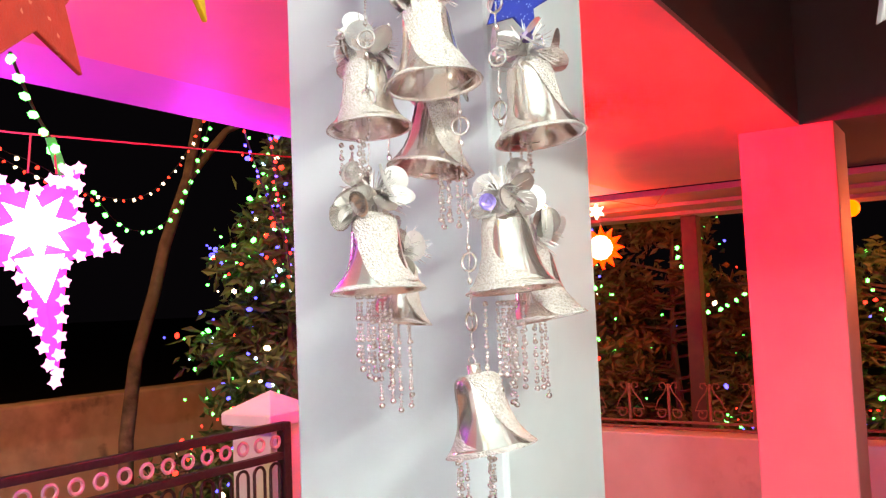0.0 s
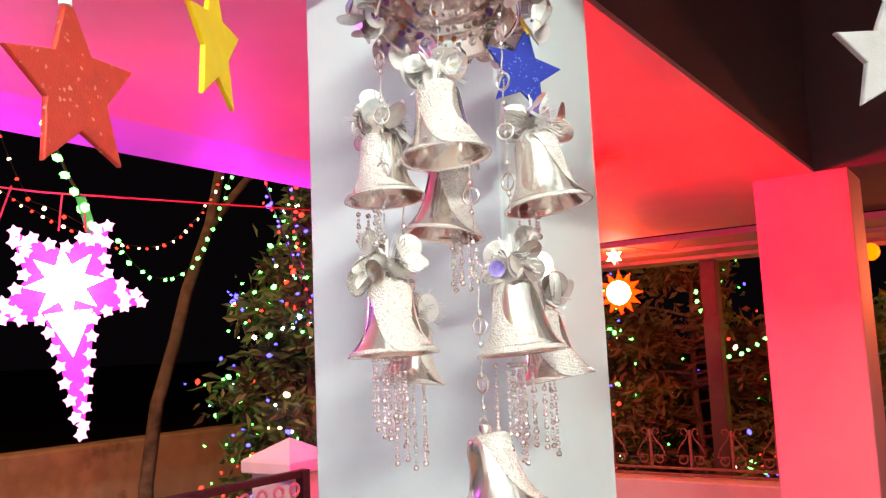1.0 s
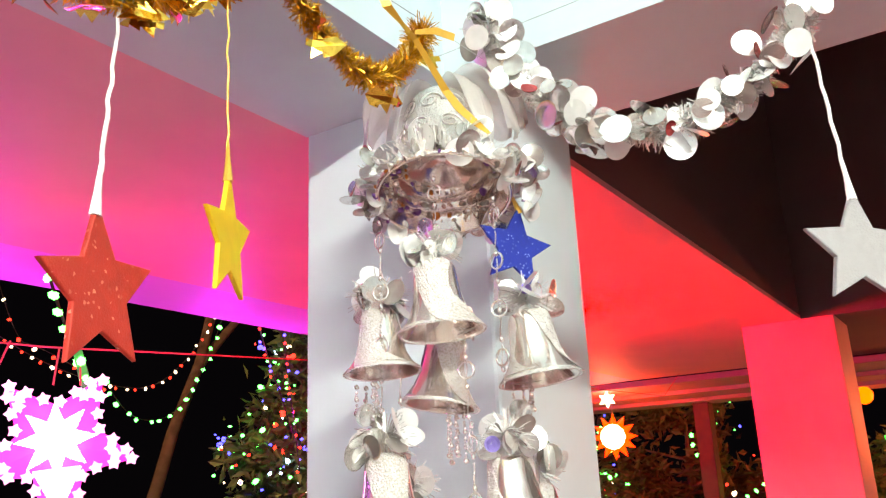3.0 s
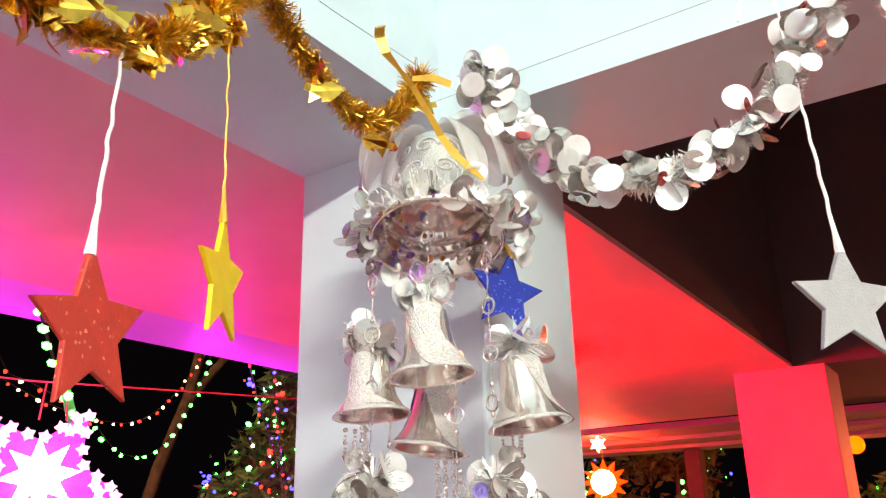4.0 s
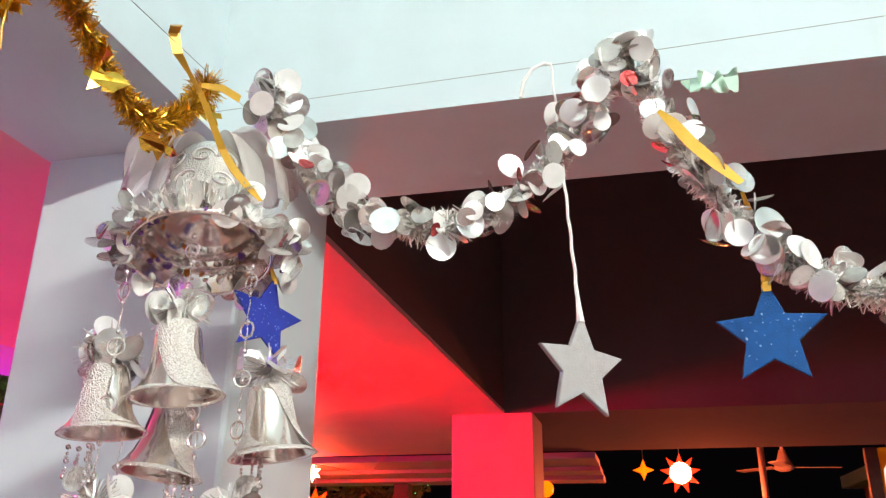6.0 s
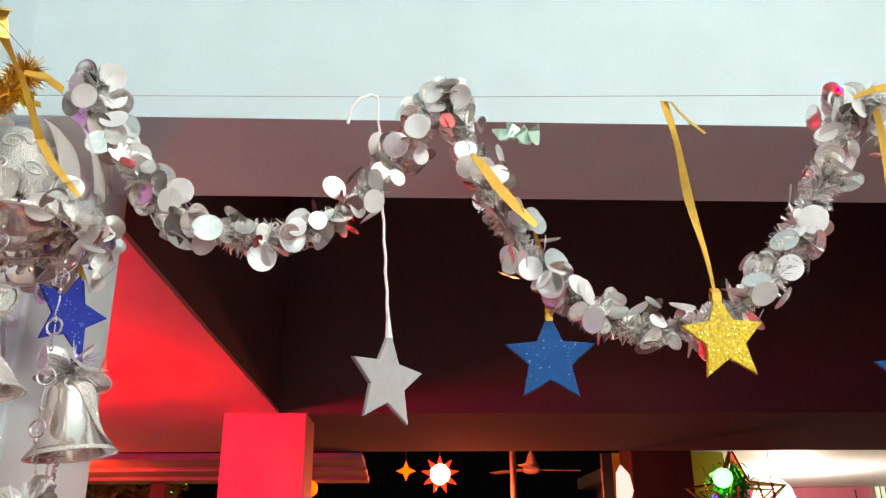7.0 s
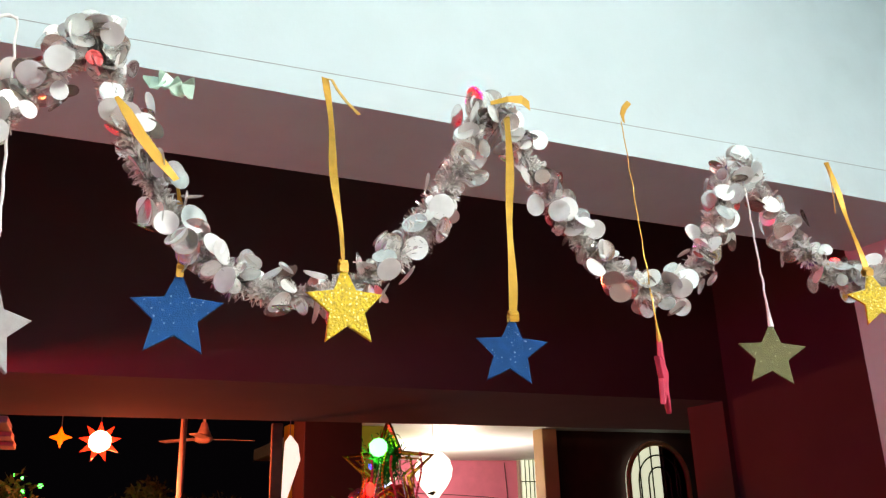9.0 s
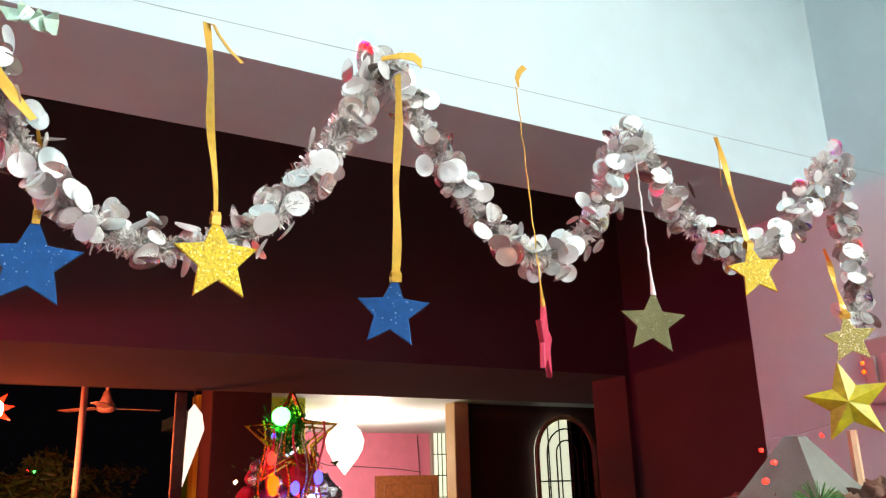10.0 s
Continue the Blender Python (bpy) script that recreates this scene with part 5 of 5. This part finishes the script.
for k in range(5):
    bm = bmesh.new()
    a0 = k * 1.3
    for i in range(40):
        t = i / 39
        r = 0.03 + 0.17 * t
        bmesh.ops.create_icosphere(bm, subdivisions=1, radius=0.005, matrix=pose(r * math.cos(a0 + t), r * math.sin(a0 + t), 1.88 - 0.36 * t))
    part("bead_string", bm, GOLDF if k % 2 else BEAD, xt, "string of shiny beads", True)
bm = bmesh.new()
bmesh.ops.create_icosphere(bm, subdivisions=2, radius=0.02, matrix=Matrix.Translation((0.722, 2.82, 1.755)) @ Matrix.Diagonal((1, 1, 1.7, 1)))
tagged(part("red_bulb", bm, ORANGEL, None, "", True), "glowing orange bulb on the festive tree", "bulb")

for nm, mt, p, r, sd in (("red_cloth", mat("red cloth", (0.50, 0.015, 0.02), 0.7, vary=0.1, scale=60), (0.835, 2.90, 1.80), 0.06, 21), ("green_foil", mat("green foil", (0.03, 0.35, 0.06), 0.25, 0.7, vary=0.2, scale=80), (0.80, 2.93, 1.955), 0.05, 22), ("silver_foil", FOIL, (0.90, 2.88, 1.72), 0.07, 23)):
    bm = bmesh.new()
    bmesh.ops.create_icosphere(bm, subdivisions=4, radius=r)
    for v in bm.verts:
        d = v.co.normalized()
        v.co = d * r * (1.0 + 0.35 * noise.noise(d * 2.0 + Vector((sd, 0, 0))) - 0.5 * abs(noise.noise(d * 4.5 + Vector((sd, 3, 0)))))
    ob = part(nm, bm, mt, xt, nm.replace("_", " ") + " wound into the tree", True)
    ob.matrix_basis = pose(p[0] - 0.82, p[1] - 3.02, p[2])

# ---- crib scene beside the wall ----
tb = empty("side_table", pose(0.85, 0.80, 0), "tall covered stand under the crib scene", "table")
bm = bmesh.new()
box(bm, -0.35, 0.34, -0.35, 0.33, 1.565, 1.595, 0.004)
part("top", bm, WOOD, tb)
for sx in (-0.31, 0.30):
    for sy in (-0.31, 0.29):
        bm = bmesh.new()
        box(bm, sx - 0.02, sx + 0.02, sy - 0.02, sy + 0.02, 0, 1.565, 0.003)
        part("leg", bm, WOOD, tb)


def crumple(where, r, seed):
    random.seed(seed)
    bm = bmesh.new()
    bmesh.ops.create_icosphere(bm, subdivisions=5, radius=r)
    off = Vector((seed * 3.1, seed, 0))
    for v in bm.verts:
        d = v.co.normalized()
        n1 = noise.noise(d * 2.2 + off)
        n2 = abs(noise.noise(d * 4.0 + off)) + 0.5 * abs(noise.noise(d * 9.0 + off))
        v.co = d * r * (0.95 + 0.3 * n1 - 0.55 * n2)
        v.co.z *= 0.62
        if v.co.z < -0.25 * r:
            v.co.z = -0.25 * r
    ob = part("paper_rock", bm, PAPER, None, "", True)
    ob.matrix_basis = pose(where[0], where[1], where[2])
    return tagged(ob, "crumpled brown paper rock of the crib scene", "paper rock", "paper rocks of the crib")


for i, (x, y, r) in enumerate(((0.58, 0.905, 0.085), (0.67, 0.86, 0.08), (0.75, 0.83, 0.085), (0.83, 0.82, 0.10), (0.64, 0.75, 0.07), (0.72, 0.97, 0.09), (0.93, 0.93, 0.11))):
    crumple((x, y, 1.595 + r * 0.25 + 0.036 + 0.012 * (i % 3)), r, 3 + i)
tent = empty("crib_roof", pose(0.713, 0.925, 1.595), "grey board tent roof of the crib among paper rocks", "crib")
for k in range(4):
    a0, a1 = radians(50 + 90 * k), radians(140 + 90 * k)
    bm = bmesh.new()
    f = [bm.verts.new(p) for p in ((0.180 * math.cos(a0), 0.180 * math.sin(a0), 0.0), (0.180 * math.cos(a1), 0.180 * math.sin(a1), 0.0), (0.012 * math.cos(a1), 0.012 * math.sin(a1), 0.178), (0.012 * math.cos(a0), 0.012 * math.sin(a0), 0.178))]
    bm.faces.new(f)
    bmesh.ops.subdivide_edges(bm, edges=bm.edges[:], cuts=3, use_grid_fill=True)
    for v in bm.verts:
        v.co += Vector((0, 0, 0.006)) * noise.noise(v.co * 25)
    bmesh.ops.solidify(bm, geom=bm.faces[:], thickness=0.003)
    part("roof_board", bm, TENT, tent)
wand = empty("star_wand", pose(0.785, 0.90, 1.595), "yellow ridged plastic star on a stick", "star")
bm = bmesh.new()
star_mesh(bm, 0.050, 0.004, 0.45, 5, 0.009)
bmesh.ops.transform(bm, matrix=pose(0, 0, 0.217, 0, -6, -52), verts=bm.verts)
part("star", bm, mat("yellow ridged plastic", (0.50, 0.42, 0.012), 0.35, vary=0.15, scale=120, bump=0.2, bscale=300), wand)
bm = bmesh.new()
tube(bm, [(0.015, 0.012, 0.0), (0.003, 0.004, 0.185)], 0.006, 7)
part("stick", bm, PEACH, wand, "pale pink stick")
random.seed(91)
string_lights((0.60, 0.88, 1.735), (0.68, 0.93, 1.772), (0.83, 0.95, 1.795), 6, "r", "string of small red bulbs over the crib", 1.2, 0.40, 0.015, 0.0003)
bush = empty("toy_bush", pose(0.630, 0.845, 1.700), "tiny green plastic bush on the crib rocks", "bush")
bm = bmesh.new()
for k in range(120):
    d = Vector((random.gauss(0, 1), random.gauss(0, 1), abs(random.gauss(0.4, 0.8)))).normalized()
    strip(bm, [(0, 0, 0), d * 0.014, d * 0.026], [0.0012, 0.0016, 0.0006], d.orthogonal(), 0.0003)
tagged(part("needles", bm, mat("bright green plastic", (0.06, 0.22, 0.04), 0.5, vary=0.2), bush), kind="stuff")
